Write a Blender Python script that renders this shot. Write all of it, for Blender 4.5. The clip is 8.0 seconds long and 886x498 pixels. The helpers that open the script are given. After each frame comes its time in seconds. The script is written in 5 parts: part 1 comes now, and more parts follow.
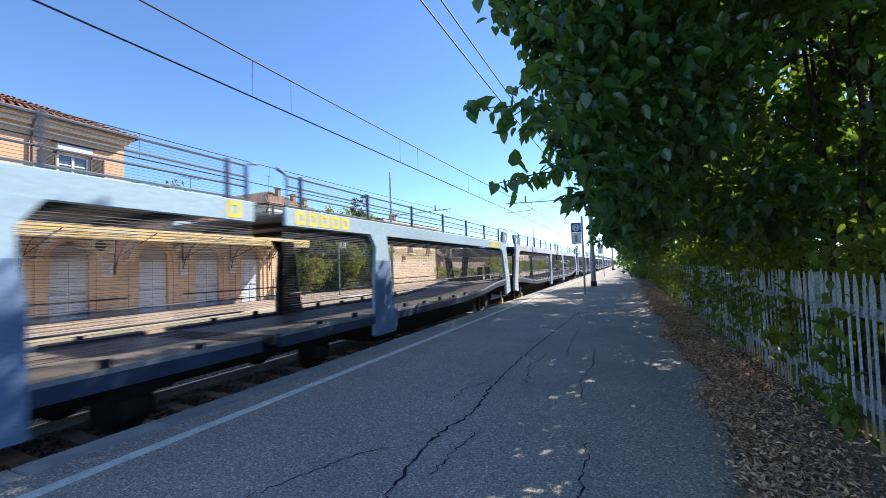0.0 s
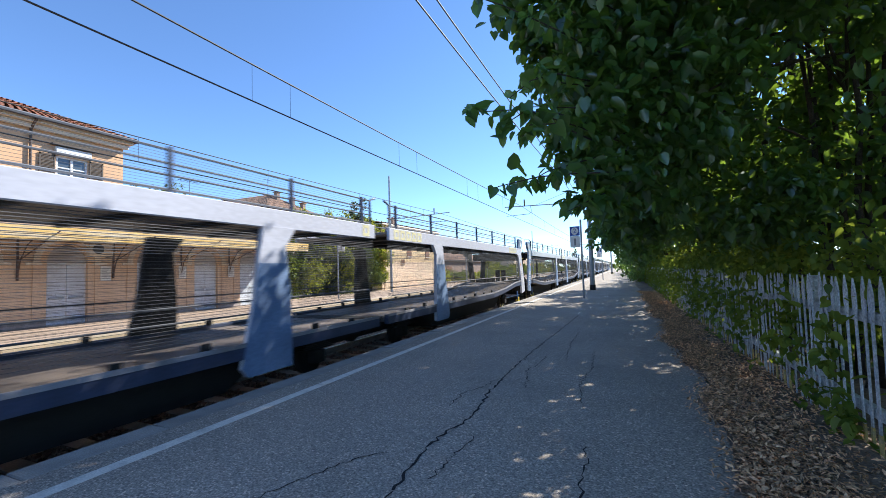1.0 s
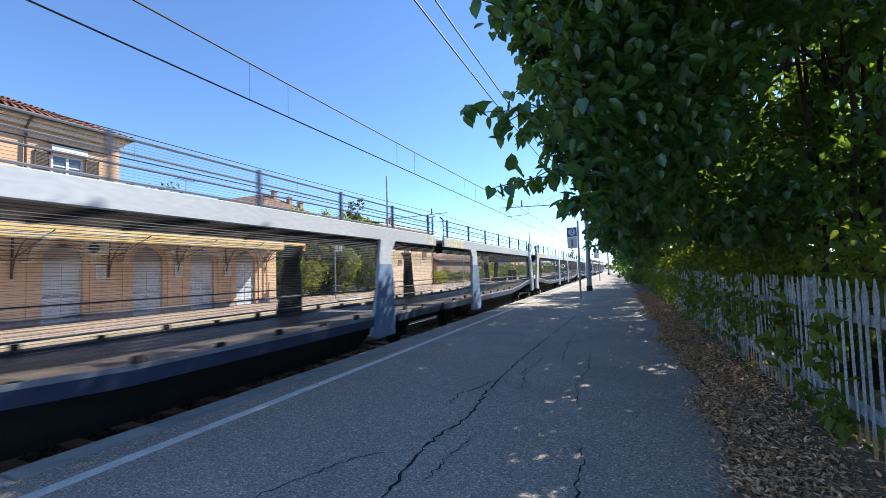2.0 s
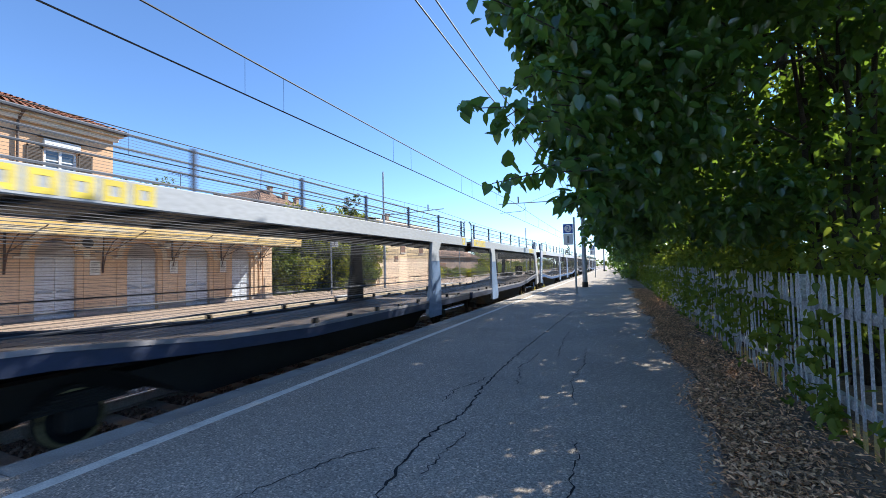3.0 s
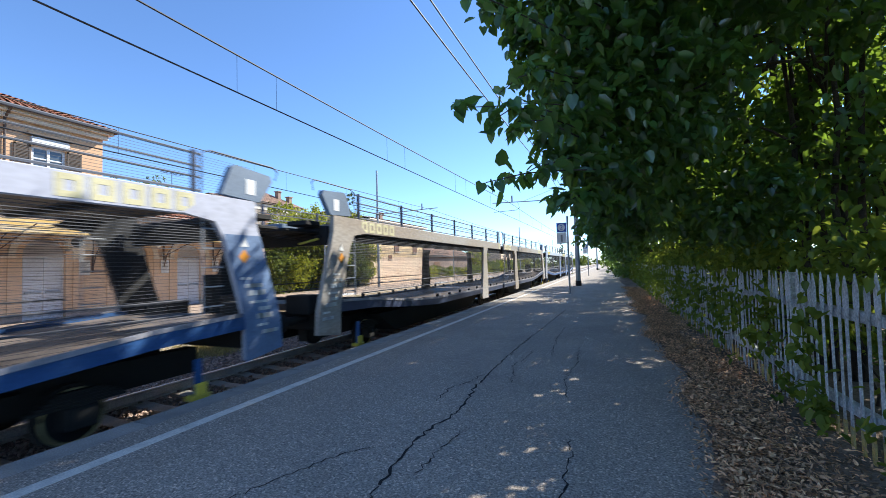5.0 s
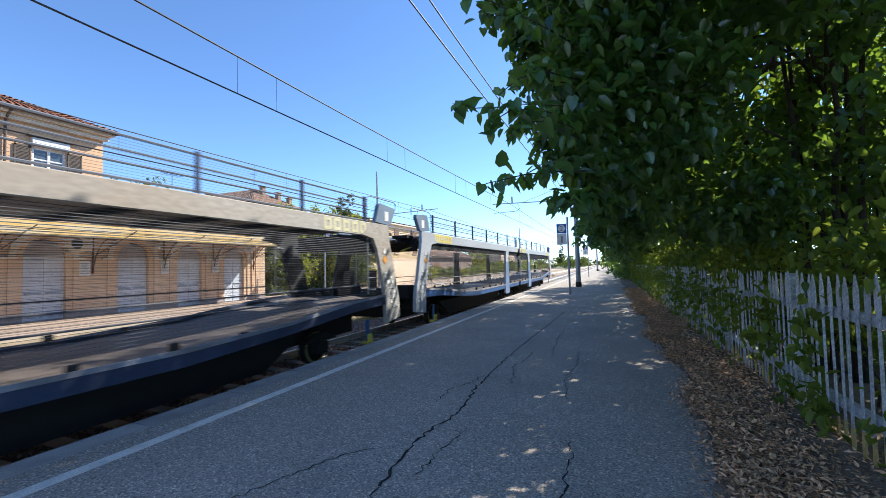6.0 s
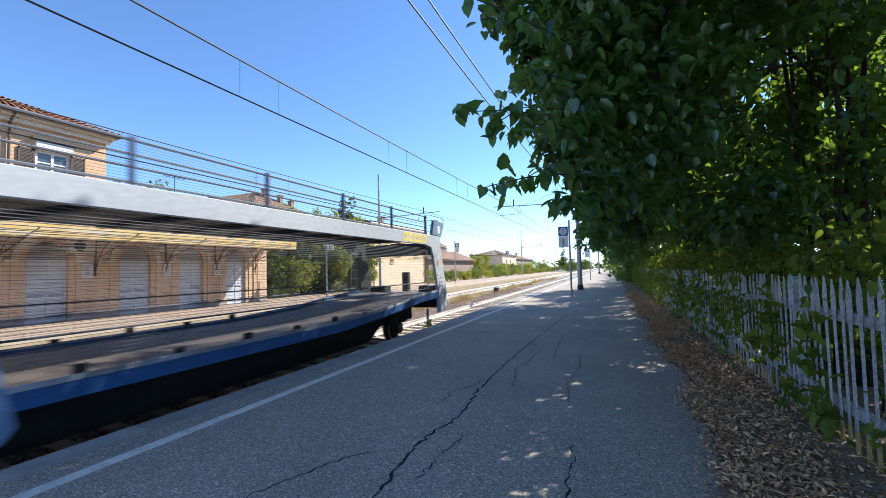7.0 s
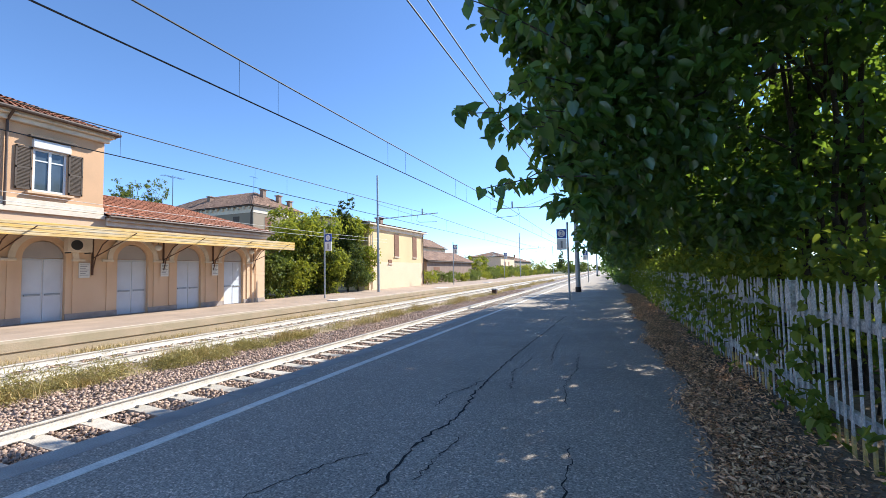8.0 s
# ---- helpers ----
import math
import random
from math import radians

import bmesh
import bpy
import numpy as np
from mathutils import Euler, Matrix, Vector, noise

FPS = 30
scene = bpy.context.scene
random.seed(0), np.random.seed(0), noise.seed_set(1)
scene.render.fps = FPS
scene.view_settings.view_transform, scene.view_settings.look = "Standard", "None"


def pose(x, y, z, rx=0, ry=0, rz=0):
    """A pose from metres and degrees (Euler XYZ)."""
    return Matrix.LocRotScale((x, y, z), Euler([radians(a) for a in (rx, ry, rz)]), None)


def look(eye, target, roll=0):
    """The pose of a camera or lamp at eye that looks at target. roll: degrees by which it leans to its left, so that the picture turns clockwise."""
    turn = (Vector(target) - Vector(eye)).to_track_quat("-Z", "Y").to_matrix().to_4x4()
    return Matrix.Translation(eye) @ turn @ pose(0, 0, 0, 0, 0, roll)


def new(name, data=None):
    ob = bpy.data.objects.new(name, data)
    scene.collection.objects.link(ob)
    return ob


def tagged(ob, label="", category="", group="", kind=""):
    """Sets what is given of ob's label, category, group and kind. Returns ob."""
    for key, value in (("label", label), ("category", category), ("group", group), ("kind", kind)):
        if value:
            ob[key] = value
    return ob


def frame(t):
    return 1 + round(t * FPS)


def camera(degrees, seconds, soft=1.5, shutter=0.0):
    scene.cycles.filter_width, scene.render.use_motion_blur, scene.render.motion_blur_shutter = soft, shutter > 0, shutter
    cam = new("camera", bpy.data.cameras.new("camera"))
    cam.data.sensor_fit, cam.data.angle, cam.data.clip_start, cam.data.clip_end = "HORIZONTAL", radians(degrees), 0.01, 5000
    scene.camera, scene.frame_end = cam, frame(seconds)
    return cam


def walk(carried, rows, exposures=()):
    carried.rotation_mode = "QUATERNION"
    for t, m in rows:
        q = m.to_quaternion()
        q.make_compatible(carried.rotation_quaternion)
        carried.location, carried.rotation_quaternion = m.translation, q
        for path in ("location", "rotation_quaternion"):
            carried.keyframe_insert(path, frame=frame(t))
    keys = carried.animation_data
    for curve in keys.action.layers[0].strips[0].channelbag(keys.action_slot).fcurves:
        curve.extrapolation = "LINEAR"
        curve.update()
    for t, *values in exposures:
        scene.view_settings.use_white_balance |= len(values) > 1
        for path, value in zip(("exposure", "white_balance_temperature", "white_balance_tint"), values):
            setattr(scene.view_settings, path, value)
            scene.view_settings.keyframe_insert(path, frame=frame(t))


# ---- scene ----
EYE = (0.0, 0.0, 1.62)
cam = camera(94.1, 8.0, soft=0.72, shutter=0.1)


def aim(yaw, pitch, roll):
    """Camera pose: yaw degrees left of the track, pitch up, roll anticlockwise."""
    a, b = radians(yaw), radians(pitch)
    way = Vector((-math.sin(a) * math.cos(b), math.cos(a) * math.cos(b), math.sin(b)))
    return look(EYE, Vector(EYE) + way * 10, -roll)


ROWS = [(0.0, 23.74, 2.59, 1.81), (0.5, 23.73, 2.79, 1.90), (1.0, 23.58, 3.07, 1.80), (1.5, 23.47, 3.26, 1.67), (3.0, 22.72, 2.56, 1.44), (3.5, 22.78, 2.48, 1.60), (4.0, 22.35, 2.45, 1.66), (4.5, 21.90, 2.38, 1.54), (6.0, 21.89, 2.54, 1.55), (6.5, 22.02, 2.80, 1.56), (7.0, 22.09, 2.93, 1.52), (7.5, 22.04, 3.11, 1.34), (8.0, 21.86, 3.12, 1.14)]
walk(cam, [(t, aim(a, b, c)) for t, a, b, c in ROWS], exposures=[(0.0, 1.27, 6000, 7), (7.0, 1.27, 6000, 7), (7.5, 1.17, 6000, 7), (8.0, 1.14, 6000, 7)])

# ---- light ----
SUN = Vector((0.70, 1.02, 1.0)).normalized()
world = bpy.data.worlds.new("sky")
scene.world = world
world.use_nodes = True
wn = world.node_tree
sky = wn.nodes.new("ShaderNodeTexSky")
sky.sky_type, sky.sun_disc = "NISHITA", False
sky.sun_elevation, sky.sun_rotation = math.asin(SUN.z), math.atan2(SUN.x, SUN.y)
sky.air_density, sky.dust_density, sky.ozone_density = 0.75, 0.0, 3.6
clear = wn.nodes.new("ShaderNodeVectorMath")
clear.operation = "MULTIPLY"
clear.inputs[1].default_value = (0.95, 1.0, 1.07)
wn.links.new(sky.outputs[0], clear.inputs[0])
wn.links.new(clear.outputs[0], wn.nodes["Background"].inputs[0])
wn.nodes["Background"].inputs[1].default_value = 0.108
sun = new("sun", bpy.data.lights.new("sun", "SUN"))
sun.data.energy, sun.data.angle, sun.data.color = 3.9, radians(0.53), (1.0, 0.92, 0.80)
sun.matrix_world = look(SUN * 100, (0, 0, 0))


# ---- materials ----
def mat(name, color, rough=0.8, vary=0.25, scale=3.0, fine=60.0, bump=0.15, metal=0.0, second=None, mix=0.5, island=0.0, random_tone=0.0, spec=0.5, grit=0.2):
    """Surface with two scales of variation and a fine relief."""
    m = bpy.data.materials.new(name)
    m.use_nodes = True
    nt, N = m.node_tree, m.node_tree.nodes
    bsdf = N["Principled BSDF"]
    tc = N.new("ShaderNodeTexCoord")
    big, small = N.new("ShaderNodeTexNoise"), N.new("ShaderNodeTexNoise")
    big.inputs["Scale"].default_value, big.inputs["Detail"].default_value = scale, 5
    small.inputs["Scale"].default_value, small.inputs["Detail"].default_value = fine, 3
    for n in (big, small):
        nt.links.new(tc.outputs["Object"], n.inputs["Vector"])
    ramp = N.new("ShaderNodeValToRGB")
    c2 = second or tuple(c * (1 - vary) for c in color)
    ramp.color_ramp.elements[0].position, ramp.color_ramp.elements[1].position = mix - 0.17, mix + 0.17
    ramp.color_ramp.elements[0].color, ramp.color_ramp.elements[1].color = (*c2, 1), (*color, 1)
    nt.links.new(big.outputs[0], ramp.inputs[0])
    tone = N.new("ShaderNodeMapRange")
    tone.inputs[1].default_value, tone.inputs[2].default_value = 0.5 - grit, 0.5 + grit
    tone.inputs[3].default_value, tone.inputs[4].default_value = 1 - vary * 0.8, 1 + vary * 0.5
    nt.links.new(small.outputs[0], tone.inputs[0])
    scl = N.new("ShaderNodeVectorMath")
    scl.operation = "SCALE"
    nt.links.new(ramp.outputs[0], scl.inputs[0])
    nt.links.new(tone.outputs[0], scl.inputs["Scale"])
    last = scl.outputs[0]
    if island or random_tone:
        src = N.new("ShaderNodeNewGeometry").outputs["Random Per Island"] if island else N.new("ShaderNodeObjectInfo").outputs["Random"]
        amount = island or random_tone
        mr = N.new("ShaderNodeMapRange")
        mr.inputs[3].default_value, mr.inputs[4].default_value = 1 - amount, 1 + amount
        nt.links.new(src, mr.inputs[0])
        s2 = N.new("ShaderNodeVectorMath")
        s2.operation = "SCALE"
        nt.links.new(last, s2.inputs[0])
        nt.links.new(mr.outputs[0], s2.inputs["Scale"])
        last = s2.outputs[0]
    nt.links.new(last, bsdf.inputs["Base Color"])
    bsdf.inputs["Roughness"].default_value, bsdf.inputs["Metallic"].default_value = rough, metal
    bsdf.inputs["Specular IOR Level"].default_value = spec
    if bump:
        bp = N.new("ShaderNodeBump")
        bp.inputs["Strength"].default_value, bp.inputs["Distance"].default_value = bump, 0.02
        nt.links.new(small.outputs[0], bp.inputs["Height"])
        nt.links.new(bp.outputs[0], bsdf.inputs["Normal"])
    return m


def leaf_mat(name, dark, light, glow, through_light=0.45, gloss=0.02):
    """Leaf: diffuse and translucent, toned leaf by leaf."""
    m = bpy.data.materials.new(name)
    m.use_nodes = True
    nt, N = m.node_tree, m.node_tree.nodes
    N.remove(N["Principled BSDF"])
    geo, ramp = N.new("ShaderNodeNewGeometry"), N.new("ShaderNodeValToRGB")
    ramp.color_ramp.elements[0].color, ramp.color_ramp.elements[1].color = (*dark, 1), (*light, 1)
    ramp.color_ramp.elements[1].position = 0.93
    nt.links.new(geo.outputs["Random Per Island"], ramp.inputs[0])
    diff, trans, glossy = N.new("ShaderNodeBsdfDiffuse"), N.new("ShaderNodeBsdfTranslucent"), N.new("ShaderNodeBsdfGlossy")
    nt.links.new(ramp.outputs[0], diff.inputs[0])
    mixc = N.new("ShaderNodeMix")
    mixc.data_type = "RGBA"
    mixc.inputs[0].default_value = 0.6
    nt.links.new(ramp.outputs[0], mixc.inputs[6])
    mixc.inputs[7].default_value = (*glow, 1)
    nt.links.new(mixc.outputs[2], trans.inputs[0])
    glossy.inputs["Roughness"].default_value = 0.38
    glossy.inputs[0].default_value = (0.9, 0.95, 1.0, 1)
    m1, m2 = N.new("ShaderNodeMixShader"), N.new("ShaderNodeMixShader")
    m1.inputs[0].default_value, m2.inputs[0].default_value = through_light, gloss
    nt.links.new(diff.outputs[0], m1.inputs[1])
    nt.links.new(trans.outputs[0], m1.inputs[2])
    nt.links.new(m1.outputs[0], m2.inputs[1])
    nt.links.new(glossy.outputs[0], m2.inputs[2])
    nt.links.new(m2.outputs[0], N["Material Output"].inputs[0])
    return m


def asphalt_mat():
    """Weathered asphalt: pale and dark chips in a grey binder, with broad stains."""
    m = mat("asphalt", (0.47, 0.395, 0.32), 0.88, 0.45, 0.8, 55, 0.75, second=(0.385, 0.325, 0.262), grit=0.14)
    nt, N = m.node_tree, m.node_tree.nodes
    bsdf = N["Principled BSDF"]
    tc, vor, ramp, mul = N.new("ShaderNodeTexCoord"), N.new("ShaderNodeTexVoronoi"), N.new("ShaderNodeValToRGB"), N.new("ShaderNodeVectorMath")
    vor.inputs["Scale"].default_value = 62
    nt.links.new(tc.outputs["Object"], vor.inputs["Vector"])
    sep = N.new("ShaderNodeSeparateColor")
    nt.links.new(vor.outputs["Color"], sep.inputs[0])
    nt.links.new(sep.outputs[0], ramp.inputs[0])
    e = ramp.color_ramp.elements
    e[0].position, e[1].position = 0.0, 1.0
    e[0].color, e[1].color = (0.58, 0.58, 0.58, 1), (1.75, 1.72, 1.64, 1)
    for p, v in ((0.25, 0.82), (0.7, 0.98), (0.88, 1.18)):
        n = ramp.color_ramp.elements.new(p)
        n.color = (v, v, v, 1)
    mul.operation = "MULTIPLY"
    old = bsdf.inputs["Base Color"].links[0].from_socket
    nt.links.new(old, mul.inputs[0])
    nt.links.new(ramp.outputs[0], mul.inputs[1])
    nt.links.new(mul.outputs[0], bsdf.inputs["Base Color"])
    return m


def streaked(m, stretch):
    """Draws a material's variation out along an axis."""
    nt = m.node_tree
    tc = next(n for n in nt.nodes if n.type == "TEX_COORD")
    mp = nt.nodes.new("ShaderNodeMapping")
    mp.inputs["Scale"].default_value = stretch
    for link in list(tc.outputs["Object"].links):
        nt.links.new(mp.outputs[0], link.to_socket)
    nt.links.new(tc.outputs["Object"], mp.inputs[0])
    return m


M = dict(
    asphalt=asphalt_mat(),
    crack=mat("crack", (0.012, 0.012, 0.013), 0.95, 0.3, 20, 200, 0.2),
    kerb=mat("kerb_stone", (0.44, 0.40, 0.35), 0.85, 0.3, 2.5, 70, 0.4, random_tone=0.1),
    line=mat("worn_white_line", (0.82, 0.76, 0.66), 0.8, 0.25, 6, 60, 0.2, second=(0.56, 0.52, 0.46), mix=0.36),
    dirt=mat("dirt", (0.36, 0.26, 0.18), 0.95, 0.5, 1.6, 45, 0.8, second=(0.12, 0.09, 0.065)),
    litter=mat("dry_leaves", (0.82, 0.50, 0.27), 0.9, 0.3, 3, 40, 0.1, island=0.75),
    earth=mat("earth_grass", (0.16, 0.14, 0.07), 0.95, 0.4, 0.25, 12, 0.5, second=(0.08, 0.10, 0.035)),
    margin=mat("sandy_margin", (0.42, 0.31, 0.20), 0.95, 0.45, 1.1, 35, 0.9, second=(0.25, 0.20, 0.12), mix=0.46),
    ballast=mat("ballast_bed", (0.30, 0.24, 0.21), 0.95, 0.6, 4, 38, 1.0, second=(0.18, 0.14, 0.12)),
    stone=mat("ballast_stone", (0.51, 0.36, 0.275), 0.9, 0.3, 5, 60, 0.3, island=0.5),
    sleeper=mat("concrete_sleeper", (0.60, 0.53, 0.44), 0.9, 0.25, 4, 60, 0.3, random_tone=0.12),
    rail=mat("rail_side", (0.80, 0.74, 0.66), 0.55, 0.25, 3, 40, 0.1, metal=0.1),
    railhead=mat("rail_head", (0.62, 0.60, 0.58), 0.28, 0.1, 3, 40, 0.03, metal=0.9),
    plat1=mat("pale_platform_paving", (0.49, 0.36, 0.265), 0.9, 0.25, 0.8, 30, 0.3, second=(0.38, 0.285, 0.21)),
    edge=mat("worn_edge_stone", (0.47, 0.36, 0.25), 0.9, 0.3, 1.5, 40, 0.4, second=(0.38, 0.31, 0.20)),
    fence=mat("fence_concrete", (0.70, 0.70, 0.69), 0.9, 0.4, 7, 50, 0.5, second=(0.40, 0.38, 0.35), mix=0.46, random_tone=0.2),
    lichen=mat("fence_foot_lichen", (0.72, 0.48, 0.08), 0.95, 0.4, 9, 50, 0.4, second=(0.50, 0.40, 0.20)),
    bark=mat("bark", (0.085, 0.065, 0.048), 0.95, 0.4, 8, 60, 0.8),
    plaster=mat("orange_plaster", (0.70, 0.43, 0.245), 0.9, 0.1, 0.8, 40, 0.15, second=(0.62, 0.385, 0.225)),
    plaster2=mat("ochre_plaster", (0.74, 0.53, 0.35), 0.9, 0.12, 0.7, 40, 0.15, second=(0.66, 0.46, 0.30)),
    plinth=mat("grey_plinth", (0.44, 0.37, 0.33), 0.9, 0.25, 3, 40, 0.3),
    cream=mat("cream_trim", (0.78, 0.68, 0.55), 0.85, 0.15, 3, 50, 0.1),
    white=mat("white_paint", (0.78, 0.79, 0.80), 0.6, 0.08, 2, 30, 0.05),
    door=mat("grey_white_door", (0.62, 0.66, 0.72), 0.6, 0.08, 2, 30, 0.05),
    lunette=mat("grey_lunette", (0.44, 0.42, 0.42), 0.8, 0.1, 2, 30, 0.05),
    fascia=streaked(mat("weathered_yellow_board", (0.72, 0.45, 0.11), 0.85, 0.4, 9, 40, 0.3, second=(0.62, 0.54, 0.40), mix=0.47), (1, 0.07, 1.6)),
    timber=mat("brown_timber", (0.16, 0.085, 0.045), 0.85, 0.3, 3, 40, 0.2),
    tile=mat("clay_tile", (0.42, 0.17, 0.095), 0.9, 0.35, 4, 40, 0.3, island=0.28),
    oldtile=mat("old_clay_tile", (0.36, 0.22, 0.15), 0.95, 0.35, 4, 40, 0.3, island=0.28),
    gutter=mat("dark_gutter", (0.10, 0.065, 0.05), 0.6, 0.2, 3, 40, 0.1),
    shutter=mat("brown_shutter", (0.115, 0.085, 0.065), 0.75, 0.25, 5, 60, 0.1),
    redshutter=mat("red_brown_shutter", (0.25, 0.115, 0.06), 0.75, 0.25, 5, 60, 0.1),
    glass=mat("window_glass", (0.07, 0.09, 0.11), 0.05, 0.1, 2, 5, 0.0, spec=0.8),
    yellow=mat("yellow_plaster", (0.77, 0.56, 0.31), 0.9, 0.1, 0.4, 30, 0.1),
    pinkish=mat("damp_pink_plaster", (0.80, 0.58, 0.40), 0.9, 0.15, 0.6, 30, 0.1, second=(0.72, 0.56, 0.38)),
    villa=mat("beige_render", (0.33, 0.27, 0.20), 0.9, 0.12, 0.6, 30, 0.1),
    greybrick=mat("brown_shed_wall", (0.33, 0.23, 0.175), 0.9, 0.2, 1, 30, 0.2),
    steel=mat("galvanised_steel", (0.40, 0.44, 0.48), 0.5, 0.2, 3, 40, 0.05, metal=0.5),
    darksteel=mat("dark_steel", (0.055, 0.055, 0.06), 0.6, 0.3, 4, 50, 0.1, metal=0.3),
    iron=mat("rusty_dark_iron", (0.12, 0.06, 0.035), 0.7, 0.3, 5, 50, 0.1),
    wire=mat("overhead_wire", (0.025, 0.025, 0.028), 0.6, 0.1, 5, 50, 0.0),
    blue=mat("sign_blue", (0.03, 0.07, 0.33), 0.5, 0.05, 3, 30, 0.0),
    paper=mat("notice_paper", (0.75, 0.74, 0.70), 0.8, 0.06, 9, 60, 0.0),
    ink=mat("print_grey", (0.28, 0.28, 0.28), 0.8, 0.1, 9, 60, 0.0),
    black=mat("black_band", (0.012, 0.012, 0.014), 0.6, 0.1, 5, 50, 0.0),
    w_lightblue=streaked(mat("pale_blue_wagon_paint", (0.42, 0.55, 0.66), 0.45, 0.16, 1.2, 30, 0.05), (1, 0.25, 0.7)),
    w_lavender=streaked(mat("pale_grey_violet_wagon_paint", (0.56, 0.57, 0.66), 0.45, 0.14, 1.2, 30, 0.05), (1, 0.25, 0.7)),
    w_grey=streaked(mat("light_grey_wagon_paint", (0.50, 0.52, 0.56), 0.45, 0.16, 1.2, 30, 0.05), (1, 0.25, 0.7)),
    w_beige=streaked(mat("dusty_beige_wagon_paint", (0.44, 0.41, 0.37), 0.55, 0.25, 1.0, 30, 0.05, second=(0.36, 0.29, 0.22)), (1, 0.25, 0.7)),
    w_blue=mat("blue_wagon_sill", (0.035, 0.11, 0.30), 0.45, 0.3, 2.0, 30, 0.05),
    w_navy=mat("dark_blue_wagon_sill", (0.045, 0.06, 0.115), 0.45, 0.3, 2.0, 30, 0.05),
    w_ear=mat("grey_blue_steel_and_flap_shade", (0.19, 0.25, 0.34), 0.5, 0.2, 1.5, 30, 0.05),
    w_foot=mat("blue_post_paint", (0.20, 0.29, 0.47), 0.5, 0.3, 1.5, 30, 0.05),
    w_edge=mat("worn_deck_edge", (0.36, 0.36, 0.40), 0.55, 0.3, 1.5, 40, 0.1, second=(0.22, 0.20, 0.20)),
    w_rail=mat("wagon_guard_rail", (0.20, 0.21, 0.24), 0.5, 0.2, 3, 40, 0.05),
    deck=mat("worn_wagon_deck", (0.13, 0.11, 0.10), 0.55, 0.4, 1.5, 40, 0.2, second=(0.25, 0.20, 0.165)),
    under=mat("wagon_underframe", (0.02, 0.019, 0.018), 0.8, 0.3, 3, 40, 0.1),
    rim=mat("dusty_yellow_rim", (0.50, 0.42, 0.20), 0.7, 0.3, 6, 40, 0.1),
    mesh=mat("wagon_wire", (0.11, 0.11, 0.12), 0.55, 0.1, 3, 40, 0.0, metal=0.2),
    letter=mat("wagon_yellow", (0.85, 0.66, 0.09), 0.6, 0.2, 3, 40, 0.0),
    letter_pale=mat("faded_wagon_yellow", (0.72, 0.66, 0.40), 0.6, 0.2, 3, 40, 0.0),
    orange=mat("wagon_orange", (0.75, 0.30, 0.03), 0.5, 0.1, 3, 40, 0.0),
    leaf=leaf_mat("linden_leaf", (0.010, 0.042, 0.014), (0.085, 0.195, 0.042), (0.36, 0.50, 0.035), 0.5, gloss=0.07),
    # yellower copy of the linden leaf, with sunlight from behind put into its colour
    leaf_sun=leaf_mat("linden_leaf_sunlit", (0.03, 0.075, 0.015), (0.14, 0.19, 0.025), (0.62, 0.62, 0.04), 0.42),
    leaf_far=leaf_mat("far_leaf", (0.06, 0.10, 0.025), (0.17, 0.21, 0.05), (0.30, 0.34, 0.05)),
    weed=leaf_mat("weed_leaf", (0.22, 0.21, 0.08), (0.64, 0.53, 0.21), (0.46, 0.38, 0.10), 0.3),
    leaf_yellow=leaf_mat("yellow_green_leaf", (0.05, 0.095, 0.015), (0.40, 0.42, 0.045), (0.52, 0.52, 0.05)),
    leaf_conifer=leaf_mat("dark_conifer_leaf", (0.025, 0.055, 0.02), (0.15, 0.18, 0.045), (0.2, 0.24, 0.04), 0.3),
    ivy=leaf_mat("ivy_leaf", (0.045, 0.115, 0.022), (0.25, 0.31, 0.05), (0.40, 0.44, 0.04)),
    grass=leaf_mat("grass_blade", (0.26, 0.21, 0.08), (0.68, 0.50, 0.22), (0.50, 0.39, 0.14), 0.25),
)


# ---- builders ----
def part(name, bm, material, parent=None, label=""):
    """Links a bmesh as one mesh object under a thing or a part."""
    me = bpy.data.meshes.new(name)
    bm.to_mesh(me)
    bm.free()
    me.materials.append(material)
    ob = new(name, me)
    if parent is not None:
        ob.parent = parent
    return tagged(ob, label)


def thing(name, label, category, at=(0, 0, 0), rz=0, group="", kind=""):
    ob = new(name)
    ob.matrix_basis = pose(*at, 0, 0, rz)
    return tagged(ob, label, category, group, kind)


def box(bm, lo, hi, bevel=0.0):
    """Adds a box from corner to corner, with bevelled edges if asked."""
    mid = [(a + b) / 2 for a, b in zip(lo, hi)]
    size = [abs(b - a) for a, b in zip(lo, hi)]
    vs = bmesh.ops.create_cube(bm, size=1, matrix=Matrix.Translation(mid) @ Matrix.Diagonal((*size, 1)))["verts"]
    if bevel:
        bmesh.ops.bevel(bm, geom=list({e for v in vs for e in v.link_edges}), offset=bevel, segments=1, affect="EDGES")
    return bm


def boxes(*pairs, bevel=0.0):
    bm = bmesh.new()
    for lo, hi in pairs:
        box(bm, lo, hi, bevel)
    return bm


def rod(bm, a, b, r, r2=None, n=8):
    """Adds a round bar between two points."""
    a, b = Vector(a), Vector(b)
    m = Matrix.Translation((a + b) / 2) @ (b - a).to_track_quat("Z", "Y").to_matrix().to_4x4()
    bmesh.ops.create_cone(bm, cap_ends=True, segments=n, radius1=r, radius2=r if r2 is None else r2, depth=(b - a).length, matrix=m)
    return bm


def rods(*abr, n=8):
    bm = bmesh.new()
    for a, b, r in abr:
        rod(bm, a, b, r, n=n)
    return bm


